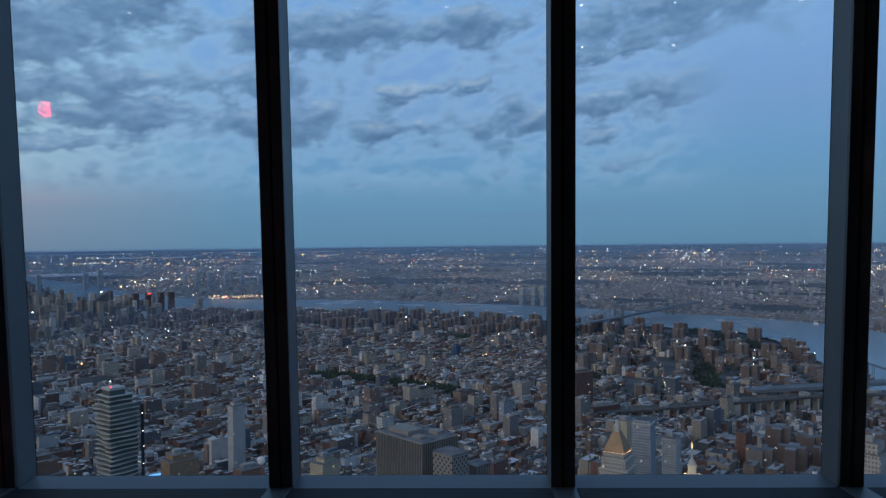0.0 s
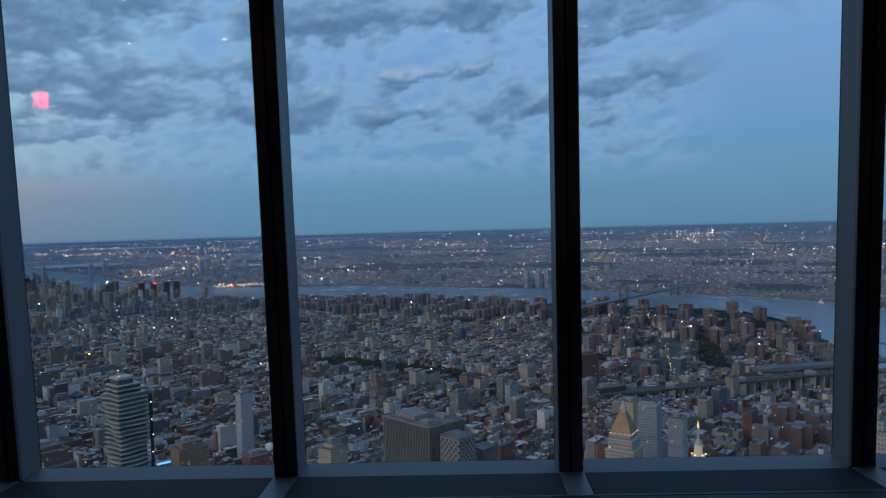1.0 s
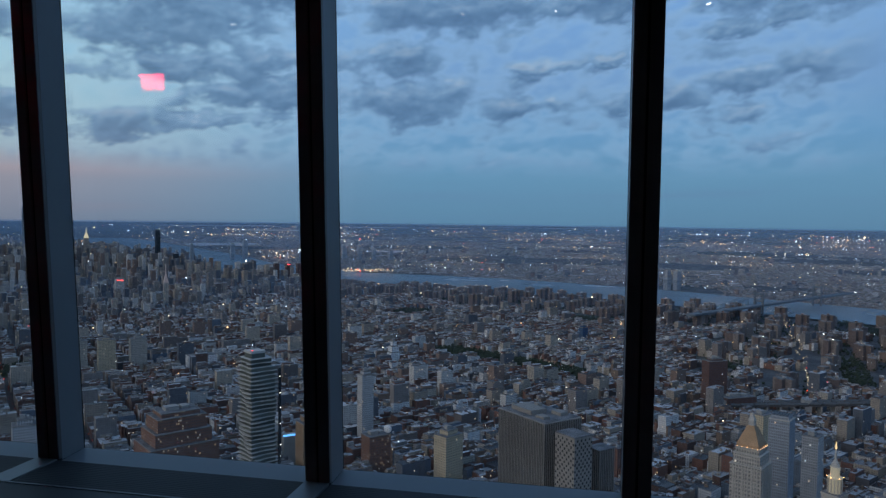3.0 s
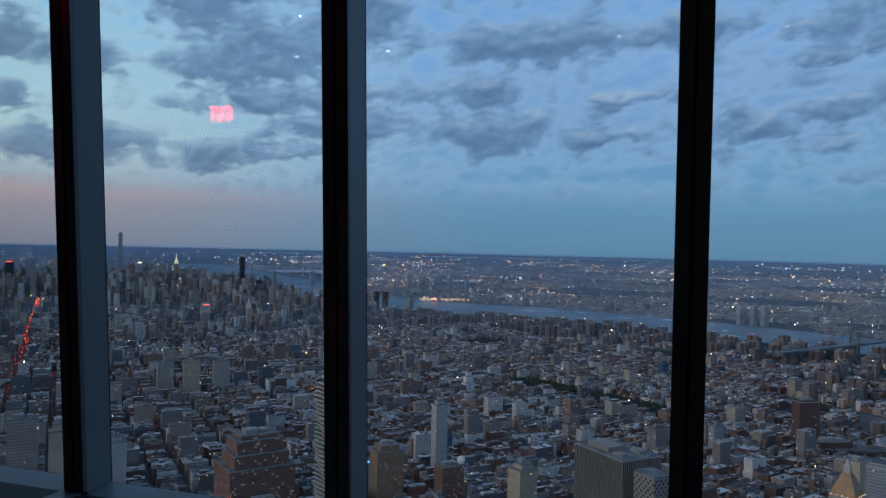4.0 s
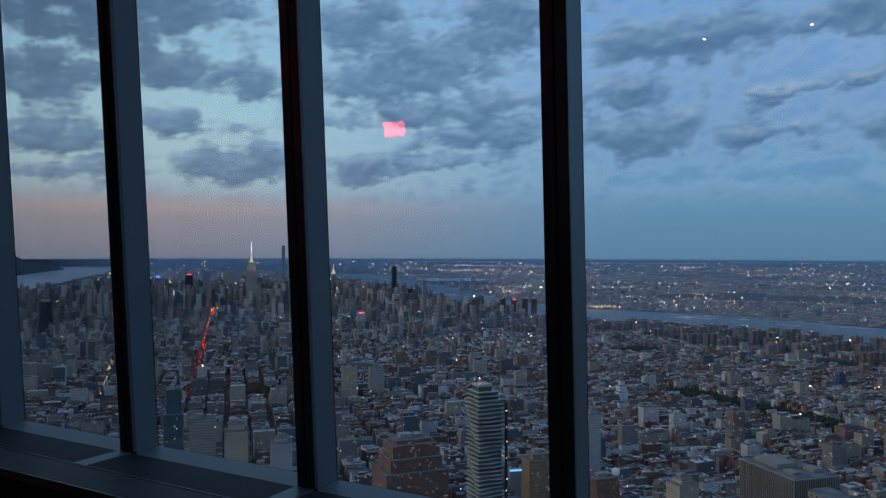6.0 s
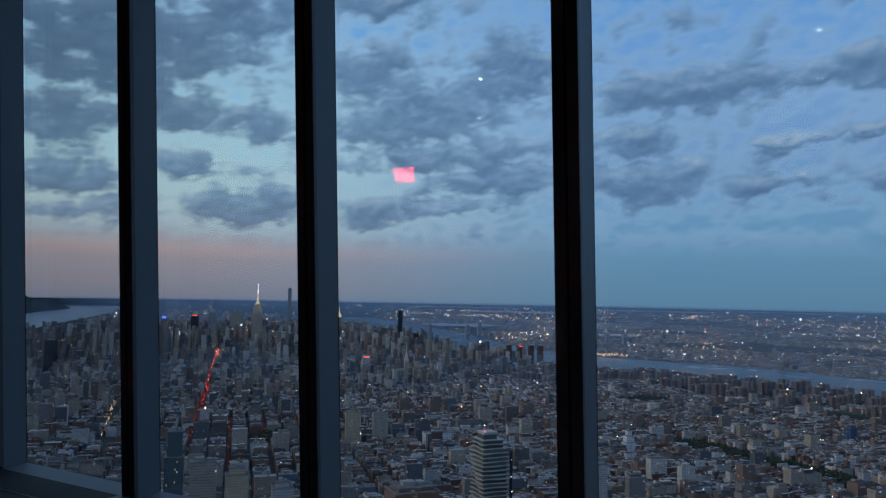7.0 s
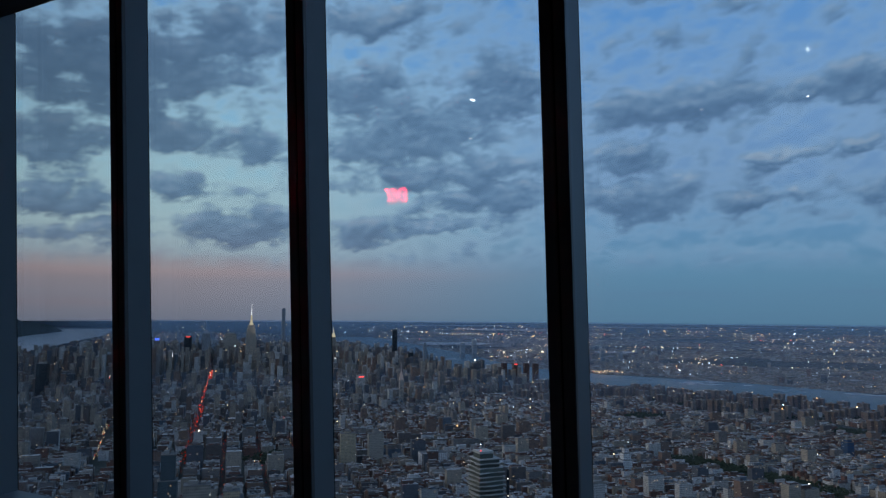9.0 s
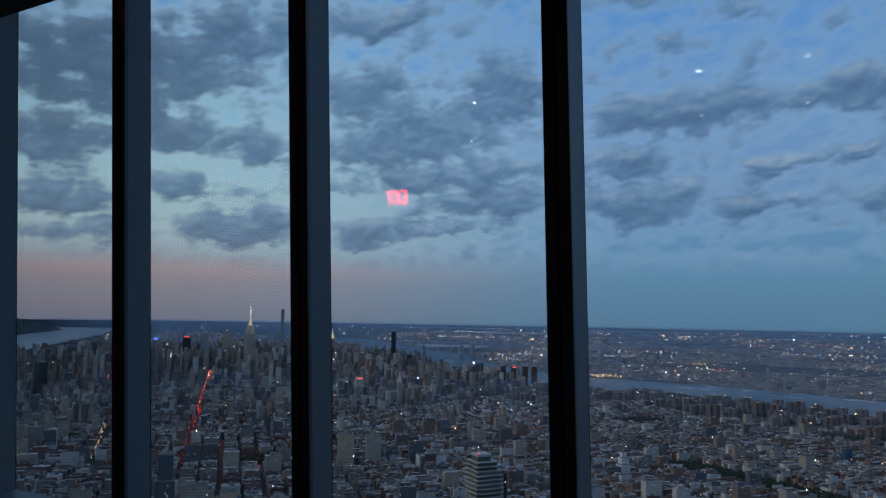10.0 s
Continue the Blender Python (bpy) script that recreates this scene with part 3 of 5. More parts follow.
def water(name, bank_a, bank_b, n, m, label, rise=0.0015):
    a, b = along(bank_a, n), along(bank_b, n)
    k = np.linspace(0, 1, m)[None, :, None]
    g = a[:, None] * (1 - k) + b[:, None] * k
    xy = en(g[..., 0].ravel(), g[..., 1].ravel())
    v = np.concatenate([xy, np.full((len(xy), 1), 2.5)], -1)
    v[:, 2] += np.minimum(np.hypot(xy[:, 0], xy[:, 1]) * rise, 42)
    i = (np.arange(n - 1)[:, None] * m + np.arange(m - 1)).ravel()
    f = np.stack([i, i + m, i + m + 1, i + 1], -1)
    p = bend(v)
    if np.cross(p[f[0, 1]] - p[f[0, 0]], p[f[0, 2]] - p[f[0, 0]])[2] < 0:
        f = f[:, ::-1]
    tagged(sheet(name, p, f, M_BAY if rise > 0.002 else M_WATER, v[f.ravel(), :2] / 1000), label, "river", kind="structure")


water("east_river", MANHATTAN_EAST, LONG_ISLAND, 200, 9, "calm blue-grey river reflecting the evening sky")
water("hudson_river", JERSEY, MANHATTAN_WEST, 240, 9, "wide river, pale from sky reflection put into its colour", 0.004)


def inlet(az0, az1, d0, d1):
    """A far bay: a lens-shaped sheet of water."""
    n, a, b = 24, [], []
    for i in range(n):
        t = i / (n - 1)
        az = az0 + (az1 - az0) * t
        w = math.sin(math.pi * t) ** 0.6 * (0.75 + 0.25 * math.sin(9 * t))
        mid = (d0 + d1) / 2
        for lst, s in ((a, -1), (b, 1)):
            x, y = polar(az, mid + s * w * (d1 - d0) / 2)
            c, sn = math.cos(NORTH), math.sin(NORTH)
            lst.append(((x * c + y * sn) / 1000, (-x * sn + y * c) / 1000))
    return a, b


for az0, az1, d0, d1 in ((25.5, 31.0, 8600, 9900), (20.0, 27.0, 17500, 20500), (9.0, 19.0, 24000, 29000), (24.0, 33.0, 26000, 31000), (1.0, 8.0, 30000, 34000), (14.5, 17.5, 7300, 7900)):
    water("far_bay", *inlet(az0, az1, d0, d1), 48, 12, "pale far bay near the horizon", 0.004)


# --- the plan of blocks ---
def side_of(line, e, n):
    """East coordinate of a bank at that north."""
    p = np.asarray(line)
    return np.interp(n, p[:, 1], p[:, 0])


BEAR = radians(29.0)
GRID = math.pi / 2 - BEAR - (math.pi / 2 - NORTH)  # turn of the avenues in the scene's plan


def pq(p, q):
    """Along and across the avenues (metres) to km east, north."""
    return (p * math.sin(BEAR) + q * math.cos(BEAR)) / 1000, (p * math.cos(BEAR) - q * math.sin(BEAR)) / 1000


def az_d(e, n):
    x, y = en(e, n)
    return math.degrees(math.atan2(-(x - EYE[0]), y - EYE[1])), math.hypot(x - EYE[0], y - EYE[1])


rng = random.Random(11)
KEEP_OFF = []  # x, y, radius of plots that landmarks, parks and viaducts take


def taken(x, y, r):
    return any((x - a) ** 2 + (y - b) ** 2 < (c + r) ** 2 for a, b, c in KEEP_OFF)


def reserve(az, d, r):
    KEEP_OFF.append((*polar(az, d), r))


def place(az, d, turn=GRID):
    """The pose at the street for a thing at that azimuth and distance, drawn in like the land."""
    x, y = polar(az, d)
    return Matrix.LocRotScale(Vector(bend([(x, y, 0)])[0]), Euler((0, 0, turn)), Vector((float(drawn_in(d)) / d,) * 3))


def local_boxes(name, rows, mat, parent, label=""):
    v, f, uv = boxes([(x, y, a, b, 0, z0, z1) for x, y, a, b, z0, z1 in rows])
    return sheet(name, v, f, mat, uv, parent, label)


def lattice(name, rings, mat, parent, label="", segs=None):
    """A solid of stacked square or round rings: (half width or radius, height)."""
    bm = bmesh.new()
    k = segs or 4
    off = math.pi / 4 if k == 4 else 0
    f = math.sqrt(2) if k == 4 else 1
    loops = [[bm.verts.new((r * f * math.cos(off + 2 * math.pi * i / k), r * f * math.sin(off + 2 * math.pi * i / k), z)) for i in range(k)] for r, z in rings]
    for a, b in zip(loops, loops[1:]):
        for i in range(k):
            bm.faces.new((a[i], a[(i + 1) % k], b[(i + 1) % k], b[i]))
    bm.faces.new(loops[-1])
    return part(name, bm, mat, parent, label)


def fins(parent, half_a, half_b, z0, z1, step, mat, depth=1.0, wide=0.9):
    """Upright ribs along only the two fronts of a block that face the camera."""
    for axis, span in ((0, half_a), (1, half_b)):
        n = int(2 * span / step)
        for i in range(n + 1):
            t = -span + i * 2 * span / n
            if axis == 0:
                bm = block(t - wide / 2, t + wide / 2, -half_b - depth, -half_b + 0.01, z0, z1)
            else:
                bm = block(-half_a - depth, -half_a + 0.01, t - wide / 2, t + wide / 2, z0, z1)
            part("rib", bm, mat, parent)


# --- landmarks near by ---
def federal_tower():
    t = thing("office_tower", "grey ribbed stone office slab with a flat cluttered roof", "office tower", at=place(3.82, 866))
    h = 157
    local_boxes("core", [(0, 0, 27.6, 40.3, 0, h - 1)], M_DARKGLASS, t, "dark window bands between the ribs")
    fins(t, 27.6, 40.3, 0, h, 2.75, M_RIB)
    part("roof", block(-28.6, 28.6, -41.3, 41.3, h, h + 1.2, 0.3), M_RIB, t, "grey flat roof edge")
    part("parapet", block(-26, 26, -39, 39, h + 1.2, h + 1.6), M_ROOFTAR, t, "tarred roof deck")
    for x, y, a, b, z in ((-6, 12, 12, 18, 5), (14, -20, 6, 8, 4), (-14, -22, 5, 7, 3), (10, 14, 3, 4, 7)):
        part("plant_room", block(x - a, x + a, y - b, y + b, h + 1.61, h + 1.6 + z, 0.2), M_RIB, t, "grey roof plant room")
    reserve(3.82, 866, 62)
    a = thing("office_annex", "lower office block with a checkered grid of windows", "office building", at=place(1.15, 802))
    h = 154
    local_boxes("core", [(0, 0, 13, 15, 0, h - 0.5)], M_RIB, a, "pale concrete front")
    part("roof", block(-13.4, 13.4, -15.4, 15.4, h - 0.5, h + 0.8, 0.2), M_ROOFTAR, a)
    for k in range(17):
        for i in range(9):
            if (i + k) % 2:
                x = -11.6 + i * 2.9
                part("window", block(x - 1.0, x + 1.0, -15.12, -14.9, h - 5 - k * 3.6, h - 2.6 - k * 3.6), M_DARKGLASS, a)
                part("window", block(-13.12, -12.9, x * 1.15 - 1.0, x * 1.15 + 1.0, h - 5 - k * 3.6, h - 2.6 - k * 3.6), M_DARKGLASS, a)
    c = thing("office_wing", "brown ribbed stone office wing", "office building", at=place(-0.9, 850))
    local_boxes("core", [(0, 0, 11, 10, 0, 125)], M_DARKGLASS, c)
    fins(c, 11, 10, 0, 126, 2.6, M_RIB)
    part("roof", block(-12, 12, -11, 11, 126, 127, 0.2), M_ROOFTAR, c)
    reserve(1.15, 802, 30)
    reserve(-0.9, 850, 22)


def stacked_tower():
    """The glass tower whose floors shift in and out."""
    t = thing("apartment_tower", "slender glass tower of shifting floors with pale balcony slabs", "apartment tower", at=place(25.65, 830, GRID + 0.12))
    r = random.Random(5)
    step, ox, oy, a, b = 4.6, 0.0, 0.0, 15.0, 14.5

    def plate(k, grow, z, h):
        """A floor plate whose balconies swing in and out along every side."""
        rim, m = [], 7
        for side in range(4):
            for i in range(m):
                t = -1 + 2 * i / m
                out = grow * (1.1 + 1.1 * math.sin(0.62 * k + 2.1 * side + 2.6 * t) + r.uniform(-0.35, 0.35))
                u, v = (a + 0.3) * t, b + out
                rim.append(((u, -v), (v + a - b, (b + 0.3) * t), (-u, v), (-(v + a - b), -(b + 0.3) * t))[side])
        bm = bmesh.new()
        low = [bm.verts.new((ox + x, oy + y, z)) for x, y in rim]
        top = [bm.verts.new((ox + x, oy + y, z + h)) for x, y in rim]
        bm.faces.new(low[::-1])
        bm.faces.new(top)
        for i in range(len(rim)):
            bm.faces.new((low[i], low[(i + 1) % len(rim)], top[(i + 1) % len(rim)], top[i]))
        return bm

    for k in range(50):
        z = k * step
        if k % 4 == 0:
            ox, oy = r.uniform(-0.8, 0.8), r.uniform(-0.8, 0.8)
        if k == 48:
            ox, a, b = -2.0, 12.6, 12.4
        part("glass_storey", block(ox - a + 0.7, ox + a - 0.7, oy - b + 0.7, oy + b - 0.7, z + 1.05, z + step), M_STACK, t, "dark green glass storey")
        part("floor_slab", plate(k, 1.5, z, 0.75), M_BALCONY, t, "pale wavy balcony edge")
    z = 50 * step
    part("roof_slab", block(ox - a - 0.8, ox + a + 0.8, oy - b - 0.8, oy + b + 0.8, z + 0.01, z + 0.9, 0.1), M_BALCONY, t, "pale roof slab")
    part("penthouse", block(-12, 4, -9, 8, z + 0.91, z + 6.0, 0.15), M_STACK, t, "glazed roof storey")
    part("plant_room", block(-12.6, 4.6, -9.6, 8.6, z + 6.01, z + 8.6, 0.2), M_BALCONY, t, "pale roof plant room")
    z += 3.1
    part("warning_lamp", disc(0.7, 1.2, (-9.5, -6.0, z + 5.51), 8), M_REDLAMP, t, "red aircraft warning lamp")
    # dark strip beside the tower, placed to fit its outline in the camera's view
    part("service_core", block(16.9, 19.3, -17.6, -15.2, 0, 219, 0.1), M_DARKGLASS, t, "slim dark slab at the right outline seen from the camera")
    for k in range(11):
        x, z = 18.0 + r.uniform(-0.7, 0.7), 206 - k * 17.5 + r.uniform(-4, 4)
        part("stair_lamp", block(x - 0.45, x + 0.45, -18.0, -17.61, z, z + 0.9), M_WHITELAMP, t, "small white lamp")
    reserve(25.65, 830, 34)


def courthouse():
    t = thing("courthouse_tower", "pale stone courthouse tower with a floodlit gilded pyramid roof", "courthouse", at=place(-11.65, 880, GRID + 0.25))
    body = local_boxes("tower", [(0, 0, 17, 17, 0, 118), (0, 0, 14.5, 14.5, 118, 130), (0, 0, 12.6, 12.6, 130, 137)], M_COURT, t, "pale stone tower with tall window bays")
    for z, w in ((118, 17.6), (130, 15.1), (137, 13.2)):
        part("cornice", block(-w, w, -w, w, z - 0.8, z + 0.4, 0.15), M_STONE, t, "stone cornice")
    for i in range(6):
        x = -12.5 + i * 5
        part("pilaster", block(x - 0.7, x + 0.7, -17.7, -16.9, 60, 116), M_STONE, t)
        part("pilaster", block(-17.7, -16.9, x - 0.7, x + 0.7, 60, 116), M_STONE, t)
    lattice("pyramid_roof", [(12.4, 137.4), (12.0, 140), (8.8, 148), (5.6, 156), (3.6, 160)], M_GOLD, t, "gilded pyramid roof")
    lattice("lantern", [(3.0, 160), (3.0, 165), (3.6, 165.2), (0.3, 174)], M_STONE, t, "pale stone lantern")
    for i in range(5):
        x = -11 + i * 5.5
        part("flood_lamp", block(x - 0.3, x + 0.3, -13.9, -13.5, 137.5, 137.9), M_FLOOD, t, "warm roof floodlight")
        part("flood_lamp", block(-13.9, -13.5, x - 0.3, x + 0.3, 137.5, 137.9), M_FLOOD, t, "warm roof floodlight")
    for i in range(6):
        part("urn", disc(0.9, 3.0, (-15 + i * 6, -15.8, 118.4), 8, 0.3), M_STONE, t)
    reserve(-11.65, 880, 30)
    p = thing("court_annex", "tall pale grey office tower with a glowing top floor", "office tower", at=place(-13.6, 985, GRID + 0.3))
    local_boxes("walls", [(0, 0, 13.5, 12, 0, 146), (0, 0, 11, 10, 146, 151)], M_SLATE, p)
    part("roof", block(-13.9, 13.9, -12.4, 12.4, 145.5, 146.3, 0.1), M_STONE, p)
    reserve(-13.6, 985, 28)


def municipal_tower():
    t = thing("municipal_tower", "ornate pale stone tower with lit colonnade and gilded spire", "civic tower", at=place(-17.05, 840, GRID))
    local_boxes("base", [(0, 0, 20, 13, 0, 96)], M_COURT, t, "pale stone base block")
    part("cornice", block(-21, 21, -14, 14, 96, 98, 0.3), M_STONE, t)
    lattice("square_stage", [(9, 98), (9, 110), (9.6, 110.2), (9.6, 111.5), (8, 111.6)], M_COURT, t, "square stone stage")
    lattice("drum", [(6.0, 111.5), (6.0, 126), (7.2, 126.2), (7.2, 127.6)], M_DRUM, t, "stone drum glowing in place of floodlight", 20)
    for i in range(14):
        a = 2 * math.pi * i / 14
        part("column", disc(0.5, 14.4, (6.9 * math.cos(a), 6.9 * math.sin(a), 111.6), 8), M_STONE, t)
    lattice("upper_drum", [(4.4, 127.6), (4.4, 137), (5.0, 137.2), (5.0, 138)], M_DRUM, t, "upper drum glowing in place of floodlight", 16)
    lattice("dome", [(4.2, 138), (3.9, 140), (2.6, 143), (1.4, 145), (1.2, 150), (0.5, 156)], M_STONE, t, "tapering stone crown", 16)
    lattice("gilded_figure", [(0.9, 156), (1.1, 158), (0.5, 162), (0.1, 164)], M_FLOODGOLD, t, "gilded spire top glowing in place of floodlight", 10)
    for i in range(6):
        a = 2 * math.pi * i / 6
        part("flood_lamp", block(7.6 * math.cos(a) - 0.4, 7.6 * math.cos(a) + 0.4, 7.6 * math.sin(a) - 0.4, 7.6 * math.sin(a) + 0.4, 127.7, 128.3), M_FLOOD, t, "warm floodlight")
    reserve(-17.05, 840, 26)


def setback_tower(az, d, mat, stages, turn, label, lamp=False):
    """A massive block that steps back storey by storey."""
    t = thing("office_block", label, "office building", at=place(az, d, turn))
    for k, (a, b, z0, z1) in enumerate(stages):
        local_boxes("stage", [(0, 0, a, b, z0, z1)], mat, t)
        part("coping", block(-a - 0.4, a + 0.4, -b - 0.4, b + 0.4, z1 - 0.02, z1 + 0.9, 0.1), M_RIB, t)
        part("roof_deck", block(-a + 0.5, a - 0.5, -b + 0.5, b - 0.5, z1 + 0.9, z1 + 0.95), M_ROOFTAR, t)
    a, b, z0, z1 = stages[-1]
    for x, y, w, h in ((-a * 0.3, 0, a * 0.35, 6), (a * 0.45, b * 0.2, a * 0.2, 4)):
        part("plant_room", block(x - w, x + w, y - b * 0.4, y + b * 0.4, z1 + 0.96, z1 + h, 0.2), M_CONC, t)
    reserve(az, d, 1.25 * max(stages[0][0], stages[0][1]))


M_STACK = city_material("green_tower_glass", [(0.0, (0.05, 0.06, 0.055, 1)), (0.3, (0.075, 0.088, 0.08, 1)), (0.6, (0.11, 0.125, 0.11, 1))], win=(1.6, 4.2), lit=0.02, glassy=0.8)
M_COURT = city_material("pale_stone_fronts", [(0.0, (0.36, 0.34, 0.3, 1)), (0.5, (0.4, 0.37, 0.33, 1))], win=(3.0, 4.4), lit=0.006)
M_BROWN = city_material("brown_brick_fronts", [(0.0, (0.21, 0.115, 0.085, 1))], win=(2.6, 3.9), lit=0.09, power=0.22)
M_ORANGE = city_material("ochre_brick_fronts", [(0.0, (0.3, 0.2, 0.12, 1))], win=(2.6, 3.6), lit=0.05, power=0.22)
M_CREAM = city_material("cream_brick_fronts", [(0.0, (0.5, 0.42, 0.3, 1))], win=(3.2, 3.6), lit=0.008)
M_PALE = city_material("white_brick_fronts", [(0.0, (0.44, 0.44, 0.44, 1))], win=(3.0, 3.6), lit=0.01)
M_TEALGLASS = city_material("dark_teal_glass_fronts", [(0.0, (0.06, 0.095, 0.11, 1))], win=(2.0, 3.6), lit=0.012, glassy=0.6, power=0.35)
M_WHITEWALL = city_material("white_painted_fronts", [(0.0, (0.72, 0.73, 0.74, 1))], win=(5.0, 4.2), lit=0.004, roofs=[(0.0, (0.4, 0.4, 0.42, 1))])
M_BLUEG = city_material("blue_glass_fronts", [(0.0, (0.04, 0.1, 0.2, 1))], win=(2.0, 3.6), lit=0.02, glassy=0.5)
M_SLATE = city_material("grey_glass_fronts", [(0.0, (0.3, 0.33, 0.37, 1))], win=(2.0, 3.6), lit=0.008, glassy=0.2)
M_DARKB = city_material("dark_brown_fronts", [(0.0, (0.12, 0.065, 0.055, 1))], win=(3.0, 3.4), lit=0.02)
M_REDLAMP = emitter("red_lamp", (1.0, 0.08, 0.07, 1), 3.0)
M_WHITELAMP = emitter("white_lamp", (1.0, 0.93, 0.8, 1), 2.5)
M_FLOOD = emitter("floodlight", (1.0, 0.5, 0.18, 1), 5.0)
M_FLOOD.cycles.emission_sampling = "AUTO"
# gilding that glows by itself in place of floodlight
M_FLOODGOLD = emitter("floodlit_gilding", (1.0, 0.72, 0.36, 1), 1.0)
M_BLUELED = emitter("blue_sign_light", (0.12, 0.4, 1.0, 1), 1.6)
# floodlight on the drum stone put in as a weak glow
m_, n_ = material("lit_stone_drum")
finish(n_, (0.5, 0.46, 0.36, 1), 0.8, emit=(1.0, 0.8, 0.45, 1), power=0.12)
M_DRUM = m_

federal_tower()
stacked_tower()
courthouse()
municipal_tower()
setback_tower(31.5, 1060, M_BROWN, [(46, 36, 0, 78), (38, 30, 78, 96), (33, 24, 96, 114), (26, 18, 114, 120)], GRID + 0.1, "massive brown brick office block stepping back in stages")
setback_tower(21.5, 1090, M_ORANGE, [(21, 15, 0, 84), (15, 12, 84, 92)], GRID, "ochre brick office block with a stepped top")
setback_tower(10.9, 1030, M_CREAM, [(17, 12, 0, 80), (10, 8, 80, 87)], GRID + 0.2, "cream brick block with a cluttered roof")
setback_tower(17.45, 1250, M_PALE, [(11, 9, 0, 118), (7, 6, 118, 123)], GRID, "slender pale apartment tower with lit roof")
setback_tower(-9.0, 1600, M_DARKB, [(22, 12, 0, 100), (14, 8, 100, 104)], GRID - 0.3, "dark brown brick apartment tower")
setback_tower(-10.6, 1585, M_DARKB, [(34, 16, 0, 34)], GRID - 0.3, "low dark brown brick block")
setback_tower(0.62, 2350, M_BLUEG, [(11, 11, 0, 46), (7, 7, 46, 52)], GRID, "blue glass apartment block among houses")
setback_tower(-3.2, 1450, M_SLATE, [(13, 7, 0, 66), (8, 5, 66, 69)], GRID, "smooth grey-blue glass tower")
setback_tower(-0.1, 1730, M_PALE, [(9, 7, 0, 50)], GRID, "white tower with a teal side wall")
setback_tower(29.75, 1930, M_WHITEWALL, [(34, 17, 0, 36), (12, 10, 36, 42)], GRID, "broad white block with a flat roof")
setback_tower(15.3, 1900, M_WHITEWALL, [(13, 11, 0, 36), (10, 9, 36, 52), (6, 6, 52, 64)], GRID, "white block of shifted stacked boxes")
for a in (38.0, 36.2, 34.1):
    setback_tower(a, 1930, M_COURT if a != 36.2 else M_CREAM, [(19, 11, 0, 84), (8, 6, 84, 89)], GRID, "tan concrete apartment slab of a group of three")
setback_tower(49.0, 1150, M_TEALGLASS, [(13, 12, 0, 148), (10, 9, 148, 184)], GRID, "blue-grey glass tower with narrower top")
setback_tower(44.6, 1150, M_CREAM, [(17, 13, 0, 118), (12, 9, 118, 128)], GRID, "tan office block with dark windows")
setback_tower(41.3, 1120, M_PALE, [(15, 13, 0, 104), (9, 8, 104, 111)], GRID, "pale office block with flat roof")
setback_tower(47.0, 1230, M_COURT, [(20, 12, 0, 122)], GRID, "tan slab with blank side walls")
setback_tower(-15.6, 1060, M_PALE, [(11, 10, 0, 110)], GRID + 0.2, "white slab tower with a red side")
setback_tower(-12.3, 1220, M_CREAM, [(14, 11, 0, 92)], GRID, "tan brick apartment block on a corner")
setback_tower(-20.4, 830, M_CREAM, [(22, 16, 0, 112), (14, 10, 112, 121)], GRID + 0.1, "cream stone office block")
setback_tower(-24.5, 860, M_DARKB, [(24, 16, 0, 92)], GRID + 0.1, "brown brick block with several wings")
setback_tower(-28.6, 820, M_COURT, [(14, 12, 0, 176), (10, 9, 176, 186)], GRID, "tall ribbed pale tower")
setback_tower(16.6, 1090, M_BROWN, [(18, 13, 0, 62)], GRID, "brown brick block carrying a dish")


def dish():
    t = thing("roof_dish", "large white round dish on a brick roof", "dish", at=place(15.7, 1085, 0))
    bm = bmesh.new()
    bmesh.ops.create_uvsphere(bm, u_segments=20, v_segments=12, radius=6.2, matrix=Matrix.Translation((0, 0, 71)) @ Matrix.Diagonal((1, 0.45, 1, 1)))
    part("bowl", bm, M_WHITE, t)
    part("stand", disc(1.2, 4.5, (0, 0.6, 62.5), 8), M_STEEL, t)


dish()
led = thing("roof_sign", "long blue-lit canopy on a low roof", "sign", at=place(23.2, 1150, radians(23.2) + 0.3))
part("canopy", block(-13, 13, -4, 4, 46, 50, 0.3), M_CONC, led)
part("light_band", block(-12.6, 12.6, -4.6, -4.05, 46.6, 49.4), M_BLUELED, led, "glowing blue band")
part("legs", block(-12, 12, -3.5, 3.5, 0, 46), M_CONC, led)
reserve(23.2, 1150, 18)


# --- landmarks far off ---
def empire():
    t = thing("skyscraper", "tall stepped stone skyscraper with a glowing crown and mast", "skyscraper", at=place(43.55, 4600, GRID))
    local_boxes("shaft", [(0, 0, 62, 28, 0, 25), (0, 0, 42, 26, 25, 110), (0, 0, 30, 22, 110, 270)], M_TOWER, t)
    local_boxes("upper_stage", [(0, 0, 25, 19, 270, 300)], M_LITSTAGE, t, "upper storeys with many lit windows")
    local_boxes("upper_stage", [(0, 0, 19, 15, 300, 320)], M_LITSTAGE, t, "upper storeys with many lit windows")
    lattice("crown", [(11, 320), (10, 331), (6.5, 333), (5.5, 352)], M_CROWN, t, "crown glowing in place of floodlight")
    lattice("drum", [(4.4, 352), (4.4, 370), (2.0, 378)], M_CROWN, t, "mooring drum glowing in place of floodlight", 12)
    lattice("mast", [(1.8, 380), (1.5, 410), (0.8, 443)], M_MAST, t, "mast glowing white in place of floodlight", 8)
    reserve(43.55, 4600, 70)


